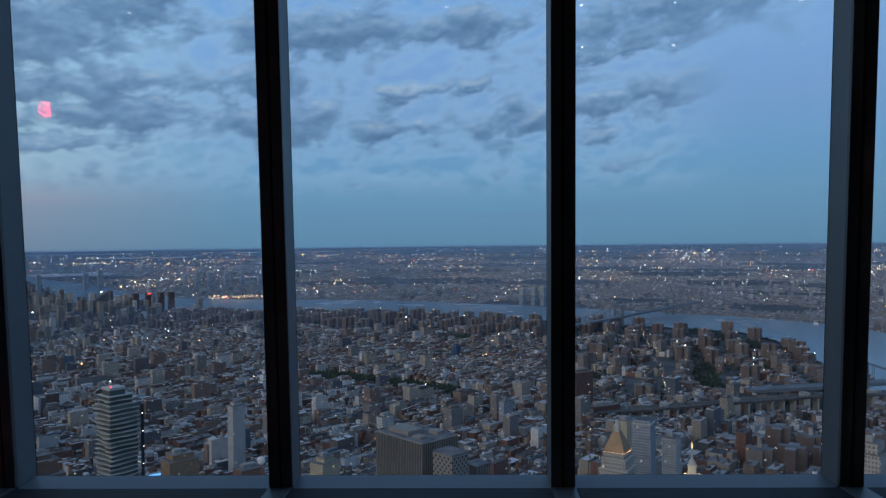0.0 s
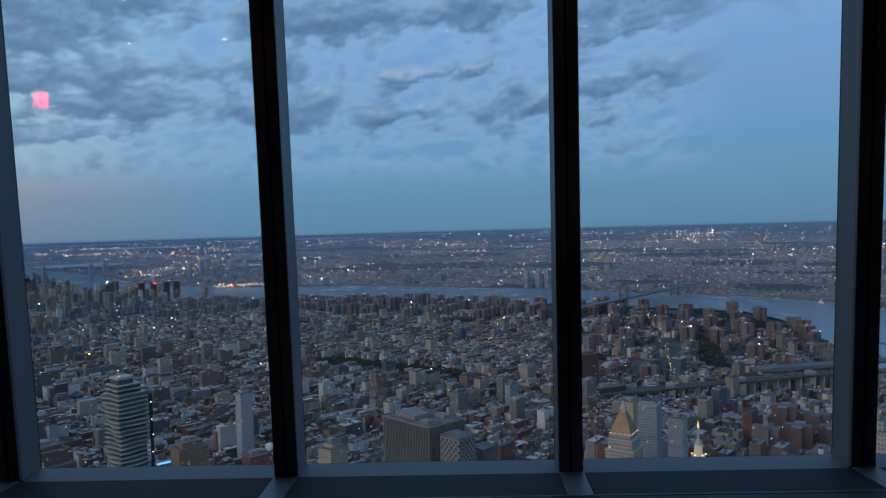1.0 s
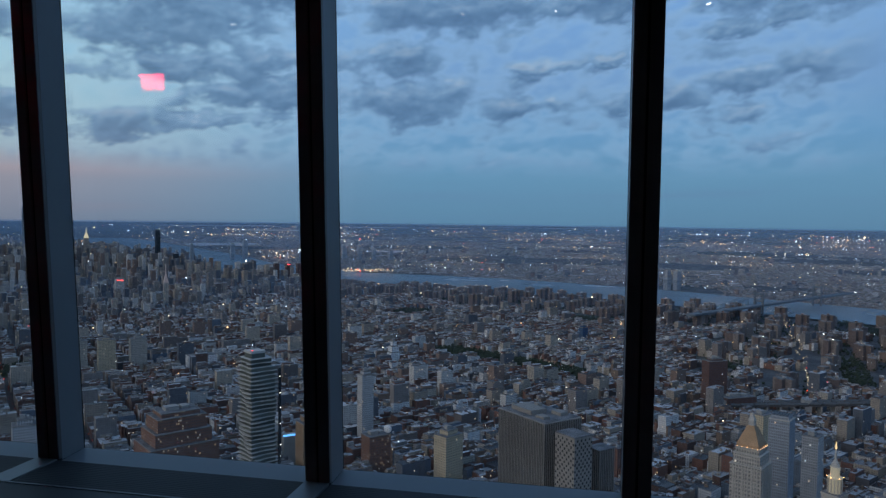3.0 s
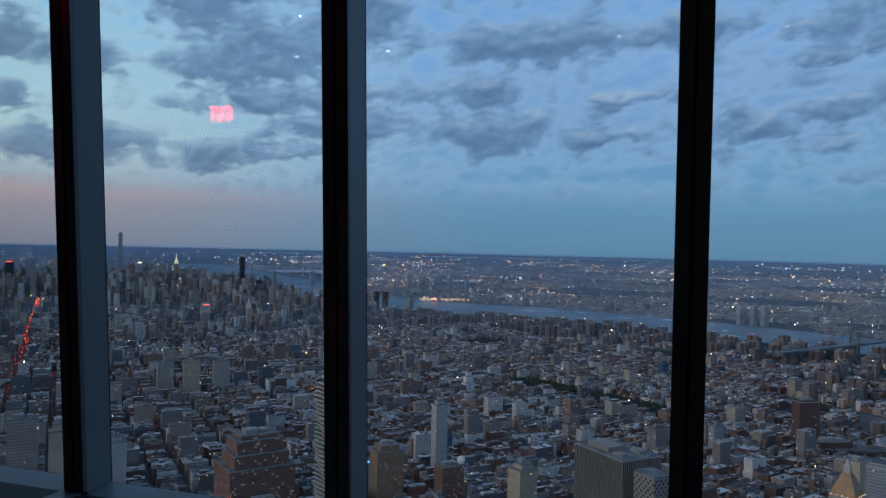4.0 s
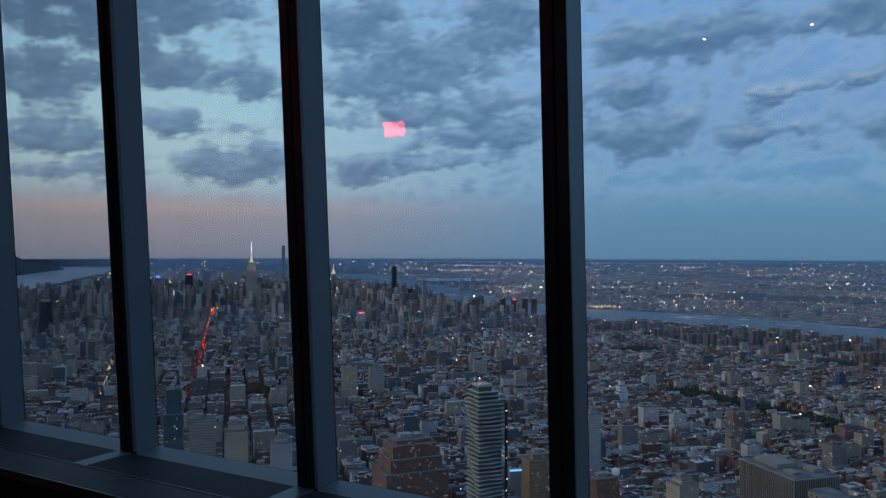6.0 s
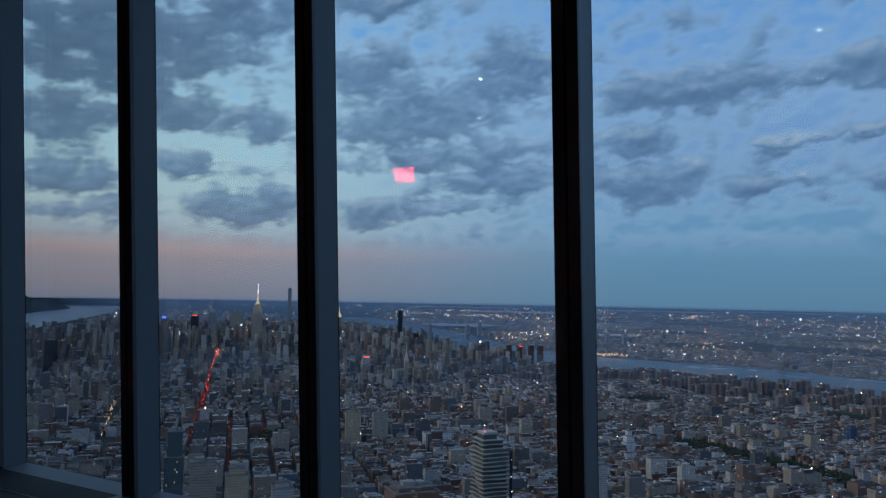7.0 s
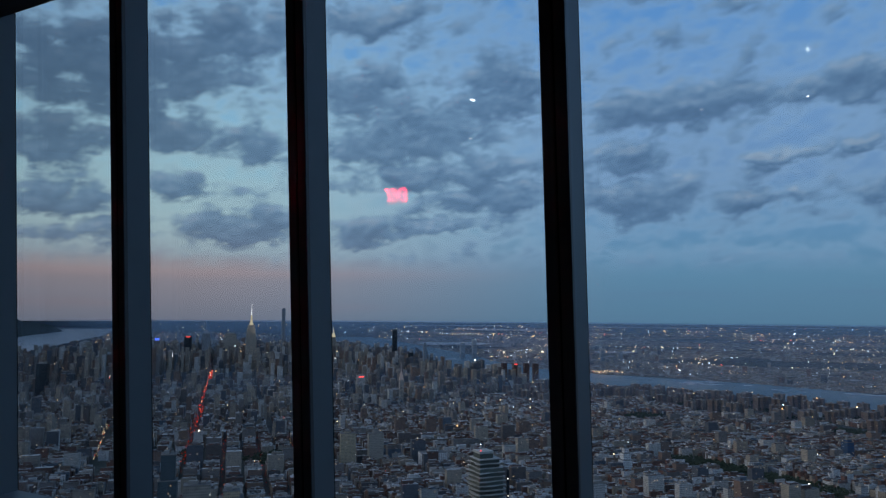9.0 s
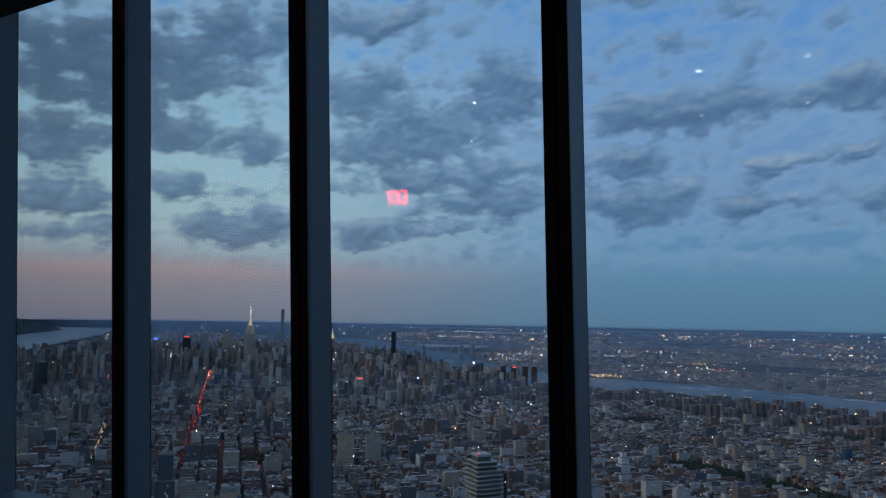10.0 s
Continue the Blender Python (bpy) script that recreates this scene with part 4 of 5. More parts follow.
def slim(az, d, half, h, mat, label, cap=None, lamp=None, band=4.0):
    t = thing("skyscraper", label, "skyscraper", "far towers", at=place(az, d, GRID))
    local_boxes("shaft", [(0, 0, half, half * 0.9, 0, h)], mat, t)
    if cap == "spire":
        lattice("crown", [(half, h), (half * 0.75, h + 12), (half * 0.4, h + 28), (half * 0.16, h + 42), (0.8, h + 75)], M_CROWN if d > 5000 else M_CROWN_DIM, t, "tapering spire glowing in place of floodlight")
    elif cap == "mast":
        lattice("crown", [(half * 0.9, h), (half * 0.4, h + 18), (2.2, h + 24), (1.2, h + 90)], mat, t, "pointed top and mast")
    else:
        part("plant_room", block(-half * 0.6, half * 0.6, -half * 0.5, half * 0.5, h, h + 6), M_CONC, t)
    if lamp:
        part("roof_lamps", block(-half * 0.7, half * 0.7, -half * 0.95, -half * 0.91, h - 4 - band, h - 4), lamp, t, "lit sign band")
    reserve(az, d, half * 1.6)


# brightness of the upper storeys put in as many glowing windows
M_LITSTAGE = city_material("floodlit_tower_fronts", [(0.0, (0.42, 0.37, 0.3, 1))], win=(4.0, 7.0), lit=0.45, power=0.55)
# floodlight on crowns, spires and mast put in as glow of the surface itself
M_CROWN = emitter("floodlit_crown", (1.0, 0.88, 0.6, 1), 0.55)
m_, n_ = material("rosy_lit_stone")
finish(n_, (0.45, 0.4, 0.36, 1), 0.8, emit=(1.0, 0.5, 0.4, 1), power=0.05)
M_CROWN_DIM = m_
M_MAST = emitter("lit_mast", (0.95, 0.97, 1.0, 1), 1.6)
M_BLUELAMP = emitter("blue_tower_light", (0.1, 0.2, 1.0, 1), 1.5)
M_SCREEN = emitter("bright_screen", (0.95, 0.97, 1.0, 1), 3.5)
empire()
slim(37.42, 5500, 15, 222, M_TOWER, "slender skyscraper with a lit pointed crown", "spire")
slim(41.2, 6500, 14.5, 432, M_SLATE, "very thin square pale skyscraper")
slim(46.75, 5350, 26, 250, M_SLATE, "glass skyscraper with a mast", "mast")
slim(45.05, 5450, 42, 246, M_COURT, "broad pale slab skyscraper", None, None)
slim(48.0, 5300, 24, 235, M_DARKGLASS, "dark glass skyscraper with red lamps", None, M_REDLAMP)
slim(50.1, 5300, 20, 226, M_TOWER, "tower with blue lit top", None, M_BLUELAMP, 16)
slim(49.15, 4550, 15, 166, M_TOWER, "tower carrying a bright white screen", None, M_SCREEN, 30)
slim(32.75, 5200, 15, 284, M_DARKGLASS, "black glass apartment skyscraper")
slim(30.4, 4900, 10, 200, M_SLATE, "pale slab skyscraper by the river")
slim(31.5, 4700, 14, 150, M_DARKGLASS, "dark glass tower among other towers")
slim(32.2, 3200, 9, 108, M_COURT, "stone clock tower with a lit top", "spire")
slim(35.3, 3600, 18, 95, M_TOWER, "broad tower with red neon sign", None, M_REDLAMP)
slim(57.3, 3900, 24, 150, M_DARKGLASS, "dark broad office slab")
slim(39.9, 5700, 22, 225, M_SLATE, "pale glass office tower", None, M_WHITELAMP)
for a in (24.3, 23.45, 22.6, 21.9):
    slim(a, 4250, 14, 118, M_DARKB, "dark brown riverside apartment tower", None, M_REDLAMP if a == 23.45 else None)
for a in (-4.6, -5.5, -6.2):
    slim(a, 4260, 16, 105 if a < -5 else 98, M_SLATE, "riverside glass apartment tower across the water")
for a, h in ((18.0, 120), (16.9, 95), (19.2, 130), (20.1, 150), (20.9, 110), (15.6, 85), (27.5, 140), (26.6, 170)):
    slim(a, 6600, 18, h, M_SLATE, "far glass tower across the river")


def ferry():
    """A white passenger ferry with lit decks on the river."""
    t = thing("ferry", "white passenger ferry with lit decks on the river", "boat", at=place(-25.3, 3480, GRID + 0.5))
    bm = block(-34, 34, -9, 9, 2.5, 7)
    for v in bm.verts:
        if abs(v.co.x) > 30:
            v.co.y *= 0.45 if v.co.z > 5 else 0.3
    part("hull", bm, M_STEEL, t, "dark hull")
    part("lower_deck", block(-28, 27, -8, 8, 7.01, 11, 0.3), M_WHITE, t)
    part("upper_deck", block(-22, 20, -7, 7, 11.01, 14.5, 0.3), M_WHITE, t)
    part("wheelhouse", block(10, 17, -4, 4, 14.51, 17.5, 0.3), M_WHITE, t)
    for z in (8.6, 12.4):
        part("deck_lights", block(-20, 19, -8.25, -8.02, z, z + 0.9), M_WHITELAMP, t, "row of lit windows")


ferry()


# --- bridges ---
def span_bridge(label, e0, n0, e1, n1, deck=42.0, towers=(0.28, 0.72), tall=95.0, width=30.0):
    """A suspension bridge: deck, two steel towers, cables and hangers."""
    a, b = en(e0, n0), en(e1, n1)
    t = thing("suspension_bridge", label, "bridge")
    ax = (b - a) / np.hypot(*(b - a))
    sd = np.array([-ax[1], ax[0]])
    at = lambda k, s, z: (*(a + (b - a) * k + sd * s), z)

    def beam(name, p0, p1, w, h, n=1):
        v, f = [], []
        p0, p1 = np.array(p0), np.array(p1)
        for i in range(n + 1):
            c = p0 + (p1 - p0) * i / n
            up = np.array([0, 0, h / 2])
            along_ = (p1 - p0) / np.linalg.norm(p1 - p0)
            s_ = np.array([*sd, 0.0]) if abs(along_[2]) < 0.9 else np.array([*sd, 0.0])
            u_ = up if abs(along_[2]) < 0.9 else np.array([*ax, 0]) * h / 2
            v += [c - s_ * w / 2 - u_, c + s_ * w / 2 - u_, c + s_ * w / 2 + u_, c - s_ * w / 2 + u_]
            if i:
                o = 4 * (i - 1)
                f += [(o + j, o + (j + 1) % 4, o + 4 + (j + 1) % 4, o + 4 + j) for j in range(4)]
        f += [(3, 2, 1, 0), (len(v) - 4, len(v) - 3, len(v) - 2, len(v) - 1)]
        return sheet(name, bend(v), f, M_STEEL, None, t)

    beam("deck", at(0, 0, deck), at(1, 0, deck), width, 7, 30)
    for k in towers:
        for s in (-width / 2, width / 2):
            beam("tower_leg", at(k, s, 0), at(k, s, tall), 6, 6)
        for z in (deck + 22, tall - 4):
            beam("cross_beam", at(k, 0, z - 3), at(k + 0.004, 0, z - 3), width, 6)
    for s in (-width / 2, width / 2):
        pts = []
        k0, k1 = towers
        for i in range(41):
            k = i / 40
            if k < k0:
                z = deck + (tall - deck) * (k / k0) ** 1.3
            elif k > k1:
                z = deck + (tall - deck) * ((1 - k) / (1 - k1)) ** 1.3
            else:
                m = (k - (k0 + k1) / 2) / ((k1 - k0) / 2)
                z = deck + 5 + (tall - deck - 5) * m * m
            pts.append(at(k, s, z))
        v, f = [], []
        for i, p in enumerate(pts):
            p = np.array(p)
            for u, w in ((-1, -1), (1, -1), (1, 1), (-1, 1)):
                v.append(p + np.array([*(sd * u), w]) * 0.9)
            if i:
                o = 4 * (i - 1)
                f += [(o + j, o + (j + 1) % 4, o + 4 + (j + 1) % 4, o + 4 + j) for j in range(4)]
        sheet("cable", bend(v), f, M_STEEL, None, t)
        for i in range(1, 40):
            p = pts[i]
            if p[2] > deck + 6:
                beam("hanger", (p[0], p[1], deck), p, 0.7, 0.7)


span_bridge("grey steel suspension bridge over the river", 2.75, 0.42, 4.05, -0.12, 46, (0.36, 0.74), 100, 34)
span_bridge("blue steel suspension bridge with lit cables", 1.75, -0.16, 2.25, -1.05, 44, (0.28, 0.74), 98, 34)


M_VIADUCT = surface("dark_bridge_deck", (0.06, 0.06, 0.065, 1), (0.09, 0.09, 0.095, 1), 0.1, 0.9)


def viaduct():
    """The long bridge approach on piers across the low houses."""
    t = thing("viaduct", "long steel and stone bridge approach raised on piers", "bridge")
    a, b = np.array(polar(-9.8, 1565)), np.array(polar(-30.0, 1880))
    L = np.hypot(*(b - a))
    turn = math.atan2(*(b - a)[::-1])
    n = 26
    for i in range(n):
        k = (i + 0.5) / n
        c = a + (b - a) * k
        z = 16 + 20 * min(1, k * 1.4)
        box_mesh("deck", [(c[0], c[1], L / n / 2 + 0.4, 11, turn, z, z + 4 + 0.01 * (i % 2))], M_VIADUCT, t)
        for s in (-11.5, 11.5):
            box_mesh("truss", [(c[0] - s * math.sin(turn), c[1] + s * math.cos(turn), L / n / 2 - 1.5, 0.5, turn, z + 4.1, z + 8)], M_STEEL, t)
        c = a + (b - a) * (i / n)
        box_mesh("pier", [(c[0], c[1], 1.5 if i % 6 else 7, 10, turn, 0, z + (0 if i % 6 else 12))], M_CONC, t)
        KEEP_OFF.append((c[0], c[1], 24))


viaduct()


# --- parks: crowns of many small clumps ---
def clumps(places):
    """Uneven leaf clumps: x, y, foot, size."""
    ico = bmesh.new()
    bmesh.ops.create_icosphere(ico, subdivisions=1, radius=1)
    iv = np.array([v.co for v in ico.verts])
    jf = np.array([[v.index for v in f.verts] for f in ico.faces])
    ico.free()
    g = np.random.RandomState(3)
    V, F_ = [], []
    for i, (x, y, z, r) in enumerate(places):
        s = iv * (r * g.uniform(0.65, 1.25, (len(iv), 1))) * (1, 1, 0.8)
        V.append(s + (x, y, z))
        F_.append(jf + i * len(iv))
    return np.concatenate(V), np.concatenate(F_)


PARKS = []


def strip_park(az0, d0, az1, d1, width, n):
    a, b = np.array(polar(az0, d0)), np.array(polar(az1, d1))
    s = np.array([-(b - a)[1], (b - a)[0]]) / np.hypot(*(b - a))
    for i in range(n):
        p = a + (b - a) * rng.random() + s * rng.uniform(-width / 2, width / 2)
        k = rng.uniform(3.2, 5.6)
        for _ in range(4):
            PARKS.append((p[0] + rng.uniform(-k, k), p[1] + rng.uniform(-k, k), 11 + rng.uniform(-4, 5), k * rng.uniform(0.45, 0.8)))
    for i in range(int(np.hypot(*(b - a)) / 20) + 1):
        KEEP_OFF.append((*(a + (b - a) * min(1, i * 20 / np.hypot(*(b - a)))), width * 0.5))


strip_park(11.8, 2120, 0.2, 1800, 105, 700)
strip_park(43.0, 1980, 40.5, 2080, 110, 160)
strip_park(1.5, 2850, -0.8, 2800, 100, 120)
strip_park(14.5, 2900, 13.2, 3000, 110, 140)
strip_park(-17.0, 3150, -23.0, 2640, 80, 420)
strip_park(47.6, 2080, 47.4, 2180, 60, 60)
strip_park(-10.5, 2050, -9.0, 2010, 80, 90)
strip_park(-17.5, 2300, -18.5, 1950, 60, 140)


# two more streets that run straight away from the tower
for k in range(30):
    KEEP_OFF.append((*polar(53.8 - 0.7 * k / 30, 1950 + 850 * k / 30), 6))
    KEEP_OFF.append((*polar(-15.4 + 1.8 * k / 30, 1750 + 1300 * k / 30), 6))


# --- houses, block by block ---
NEAR_ONES, LOW, HIGH, BROWN, BULK = [], [], [], [], []


def house(e, n, a, b, low, high, tower, tower_h):
    x, y = en(e, n)
    az = math.degrees(math.atan2(-(x - EYE[0]), y - EYE[1]))
    d = math.hypot(x - EYE[0], y - EYE[1])
    if not -40 < az < 66 or d < 620 or taken(x, y, max(a, b) * 0.8):
        return
    h = rng.uniform(low, high)
    big = rng.random() < tower
    if big:
        h = tower_h[0] + (tower_h[1] - tower_h[0]) * rng.random() ** 1.8
        a, b = min(max(a, 8) * rng.uniform(0.9, 1.3), 19), min(max(b, 8), 15)
    cap = max(12, 386 - d * 0.285) if d < 1300 else 400
    h = min(h, cap)
    row = (x, y, a, b, GRID + rng.uniform(-0.05, 0.05) + (0.12 if e > 0.9 and n < 0.6 else 0.0), 0, h)
    if 1080 < d < 1400 and -27 < az < 52 and len(NEAR_ONES) < 300:
        NEAR_ONES.append(row)
        return
    (HIGH if big else LOW).append(row)
    if d < 2700 and rng.random() < 0.45:
        k = rng.uniform(0.4, 0.8)
        LOW.append((x + rng.uniform(-0.4, 0.4) * a, y + rng.uniform(-0.4, 0.4) * b, a * k, b * k * 0.8, row[4], 0, h + rng.uniform(1.5, 7)))
    if d < 3600 and a > 4:
        for _ in range(rng.choice((1, 2, 2, 3, 4))):
            k = rng.uniform(1.2, 3.4)
            BULK.append((x + rng.uniform(-0.5, 0.5) * a, y + rng.uniform(-0.5, 0.5) * b, k, k * rng.uniform(0.8, 1.8), row[4], h, h + rng.uniform(1.5, 4.0)))


def manhattan(e, n):
    return side_of(MANHATTAN_WEST, e, n) + 0.05 < e < side_of(MANHATTAN_EAST, e, n) - 0.06


def district(e, n):
    """Usual heights, the share of towers and their heights."""
    if n > 6.6:
        return 12, 26, 0.08, (36, 80)
    if n > 2.2 and e < side_of(MANHATTAN_WEST, e, n) + 0.75:
        return (12, 26, 0.1, (36, 80)) if n < 3.6 else (14, 34, 0.16, (50, 130))
    if n > 3.3 and e > 2.2 and n < 6.2:
        inland = min(1.0, max(0.0, (side_of(MANHATTAN_EAST, e, n) - e) / 0.9))
        return 18, 36 + 14 * inland, 0.16 + 0.16 * inland, (50 + 15 * inland, 105 + 75 * inland)
    if n > 3.9 and e < 2.9:
        return 18, 46, 0.28, (55, 190) if n < 6.0 else (46, 130)
    if n > 2.55 and e > 2.35:
        return 16, 38, 0.2, (46, 120)
    if n > 3.4:
        return 16, 38, 0.16, (46, 110)
    if n > 2.3:
        return 14, 34, 0.15, (40, 85)
    if e > 1.9:
        return 12, 23, 0.03, (28, 52)
    return 12, 30, 0.05, (34, 66)


def estate(e, n):
    shore = side_of(MANHATTAN_EAST, e, n)
    if e < shore - 0.35 and (int(e * 6) + int(n * 9 + 9)) % 3 == 0:
        return False
    return (-0.42 < n < 2.0 and shore - 0.62 < e < shore - 0.05) or (2.0 <= n < 2.55 and 2.6 < e < 3.3) or (-0.4 < n < 0.3 and 1.75 < e < 2.9)


def fill(p_from, p_to, dp, dq, street, avenue, lengthwise):
    p = p_from
    while p < p_to:
        q = -1588 if lengthwise else -3220
        while q < 4200:
            q0, q1, p0, p1 = q + avenue / 2, q + dq - avenue / 2, p + street / 2, p + dp - street / 2
            e, n = pq((p0 + p1) / 2, (q0 + q1) / 2)
            q += dq
            if not manhattan(e, n) or estate(e, n):
                continue
            az, d = az_d(e, n)
            if not -40 < az < 66 or d < 620:
                continue
            low, high, tw, th = district(e, n)
            grow = 1 + max(0.0, d - 3000) / 3600
            s0, s1 = (p0, p1) if lengthwise else (q0, q1)
            c0, c1 = (q0, q1) if lengthwise else (p0, p1)
            for row in (0, 1):
                s = s0
                while s < s1 - 4:
                    w = min(rng.choice((6, 7, 7, 8, 8, 11, 14, 20)) * rng.uniform(0.85, 1.2) * grow, s1 - s)
                    depth = (c1 - c0) / 2 * rng.uniform(0.68, 0.97)
                    mid = c0 + depth / 2 if row == 0 else c1 - depth / 2
                    pp, qq = (s + w / 2, mid) if lengthwise else (mid, s + w / 2)
                    e2, n2 = pq(pp, qq)
                    a, b = (depth / 2, w / 2 - 0.1) if lengthwise else (w / 2 - 0.1, depth / 2)
                    if rng.random() < 0.94:
                        house(e2, n2, a, b, low, high, tw, th)
                    s += w
        p += dp


for i in range(4):
    for j in range(3):
        x, y = polar(-22.8 - i * 2.1 + 0.9 * (j % 2) + rng.uniform(-0.4, 0.4), 1150 + j * 125 + 18 * i + rng.uniform(-25, 25))
        if not taken(x, y, 20):
            BROWN.append((x, y, 24, 8, GRID + 0.2, 0, 44 + 5 * ((i + j) % 3)))
            BROWN.append((x, y, 8, 20, GRID + 0.2, 0, 44.4 + 5 * ((i + j) % 3)))
            BULK.append((x, y, 3.5, 3, GRID + 0.2, 44, 54 + 3 * ((i + j) % 2)))
            KEEP_OFF.append((x, y, 24))
fill(300, 2380, 150, 93, 15, 16, True)
fill(2380, 15000, 80, 240, 17, 28, False)


def estates():
    """Brown brick cross-shaped towers among trees along the river."""
    for i in range(-2, 35):
        for j in range(0, 30):
            e, n = 1.7 + j * 0.075 + rng.uniform(-0.01, 0.01), -0.37 + i * 0.086 + rng.uniform(-0.012, 0.012)
            if not estate(e, n) or not manhattan(e, n):
                continue
            x, y = en(e, n)
            if taken(x, y, 16) or rng.random() < 0.12:
                continue
            turn, h = GRID + rng.choice((0.0, 0.0, 0.4)), rng.choice((38, 42, 42, 48, 54))
            az, d = az_d(e, n)
            if d < 2900 and rng.random() < 0.45:
                BROWN.append((x, y, 32, 9, turn, 0, h - 4))
                BROWN.append((x, y, 10, 12, turn, 0, h))
            else:
                BROWN.append((x, y, 22, 8, turn, 0, h))
                BROWN.append((x, y, 8, 22, turn, 0, h + 0.4))
            BULK.append((x, y, 3.5, 3, turn, h, h + 5))
            for _ in range(22):
                r = rng.uniform(2.6, 4.6)
                PARKS.append((x + rng.uniform(-45, 45), y + rng.uniform(-45, 45), 5 + rng.uniform(-1, 3), r))


estates()


def across():
    """The low far boroughs: roofs thin out towards the horizon."""
    g = np.random.RandomState(8)
    low, high = [], []
    fields = [(g.uniform(-40, 36), 3600 * math.exp(g.uniform(0.15, 1.75)), g.uniform(1.5, 6.0), g.uniform(0.03, 0.11)) for _ in range(60)]
    while len(low) < 42000:
        az = g.uniform(-40, 36)
        d = 3300 * math.exp(g.uniform(0, 1.75))
        x, y = polar(az, d)
        c, s = math.cos(NORTH), math.sin(NORTH)
        e, n = (x * c + y * s) / 1000, (-x * s + y * c) / 1000
        if n > 9.6 or e < side_of(LONG_ISLAND, e, n) + 0.05:
            continue
        # parks, graveyards and yards stay open
        if any(((az - fa) / fw) ** 2 + (math.log(d / fd) / fh) ** 2 < g.uniform(0.6, 1.2) for fa, fd, fw, fh in fields):
            continue
        k = (d / 4000) ** 0.75
        low.append((x, y, g.uniform(5, 15) * k, g.uniform(4, 9) * k, GRID + 0.35, 0, g.uniform(6, 13) * (1 + 0.12 * k)))
        if g.rand() < 0.012:
            m = g.uniform(18, 60)
            low.append((x, y, m, m * g.uniform(0.4, 0.9), GRID + 0.35, 0, g.uniform(9, 18)))
        if g.rand() < 0.012 / k:
            high.append((x, y, g.uniform(9, 14), g.uniform(9, 12), GRID + 0.35, 0, g.uniform(25, 60)))
    box_mesh("far_houses", low, M_FAR)["kind"] = "stuff"
    tagged(bpy.data.objects["far_houses"], "endless low houses of the boroughs across the river", "houses", kind="stuff")
    tagged(box_mesh("far_blocks", high, M_TOWER), "scattered taller blocks across the river", "buildings", kind="stuff")
    jersey = []
    for _ in range(500):
        az, d = g.uniform(50, 66), g.uniform(7000, 16000)
        x, y = polar(az, d)
        c, s = math.cos(NORTH), math.sin(NORTH)
        e, n = (x * c + y * s) / 1000, (-x * s + y * c) / 1000
        if e < side_of(JERSEY, e, n) - 0.1:
            jersey.append((x, y, 25, 20, GRID, 0, g.uniform(10, 50)))
    if jersey:
        tagged(box_mesh("far_bank_houses", jersey, M_FAR), "houses on the far bank", "houses", kind="stuff")


across()


# distance haze put into the colour: leaf green lifted to blue-grey
M_HILL = surface("wooded_hillside", (0.07, 0.085, 0.09, 1), (0.1, 0.115, 0.12, 1), 0.004, 0.95)


def ridge(name, az0, az1, dist, tip, height, n, seed, label):
    """A long wooded hill on the skyline."""
    g = np.random.RandomState(seed)
    v, f = [], []
    for i in range(n):
        t = i / (n - 1)
        az = az0 + (az1 - az0) * t
        h = height * math.sin(math.pi * min(1, t * 1.02)) ** 0.5 * (0.85 + 0.3 * g.rand())
        d = dist + (tip - dist) * max(0.0, (t - 0.8) / 0.2)
        for dd, z in ((-600, 0), (0, h), (900, h * 0.6), (1800, 0)):
            v.append((*polar(az, d + dd), z))
        if i:
            o = 4 * (i - 1)
            f += [(o + j, o + 4 + j, o + 5 + j, o + 1 + j) for j in range(3)]
    tagged(sheet(name, bend(v), f, M_HILL), label, "hill", kind="structure")


ridge("far_hill", 80, 55.6, 10500, 16500, 470, 50, 4, "dark wooded cliff along the far river bank")


tagged(box_mesh("low_houses", LOW, M_CITY), "dense brick and stone houses of the old quarters", "houses", kind="stuff")
tagged(box_mesh("towers", HIGH, M_TOWER), "crowd of midtown office and apartment towers", "towers", kind="stuff")
tagged(box_mesh("brown_estates", BROWN, M_PROJECT), "brown brick housing estate towers near the river", "apartment blocks", kind="stuff")
tagged(box_mesh("roof_huts", BULK, M_CITY), "stair huts and plant boxes on the roofs", "roof huts", kind="stuff")
cv, cf = clumps(PARKS)
tagged(sheet("park_trees", bend(cv), cf, M_LEAF), "dark green tree crowns in parks and between blocks", "trees", kind="stuff")


# --- lamps of the city ---
def lamps(name, rows, mat, label, size=0.0009):
    """Small lit lamps: x, y, height."""
    v, f = [], []
    for i, (x, y, z, k) in enumerate(rows):
        d = math.hypot(x - EYE[0], y - EYE[1])
        r = max(0.7, d * size) * k
        o = len(v)
        v += [(x - r, y, z), (x + r, y, z), (x, y - r, z), (x, y + r, z), (x, y, z - r), (x, y, z + r)]
        f += [(o + a, o + b, o + c) for a, b, c in ((0, 2, 5), (2, 1, 5), (1, 3, 5), (3, 0, 5), (2, 0, 4), (1, 2, 4), (3, 1, 4), (0, 3, 4))]
    tagged(sheet(name, bend(v), f, mat), label, "lamps", kind="stuff")


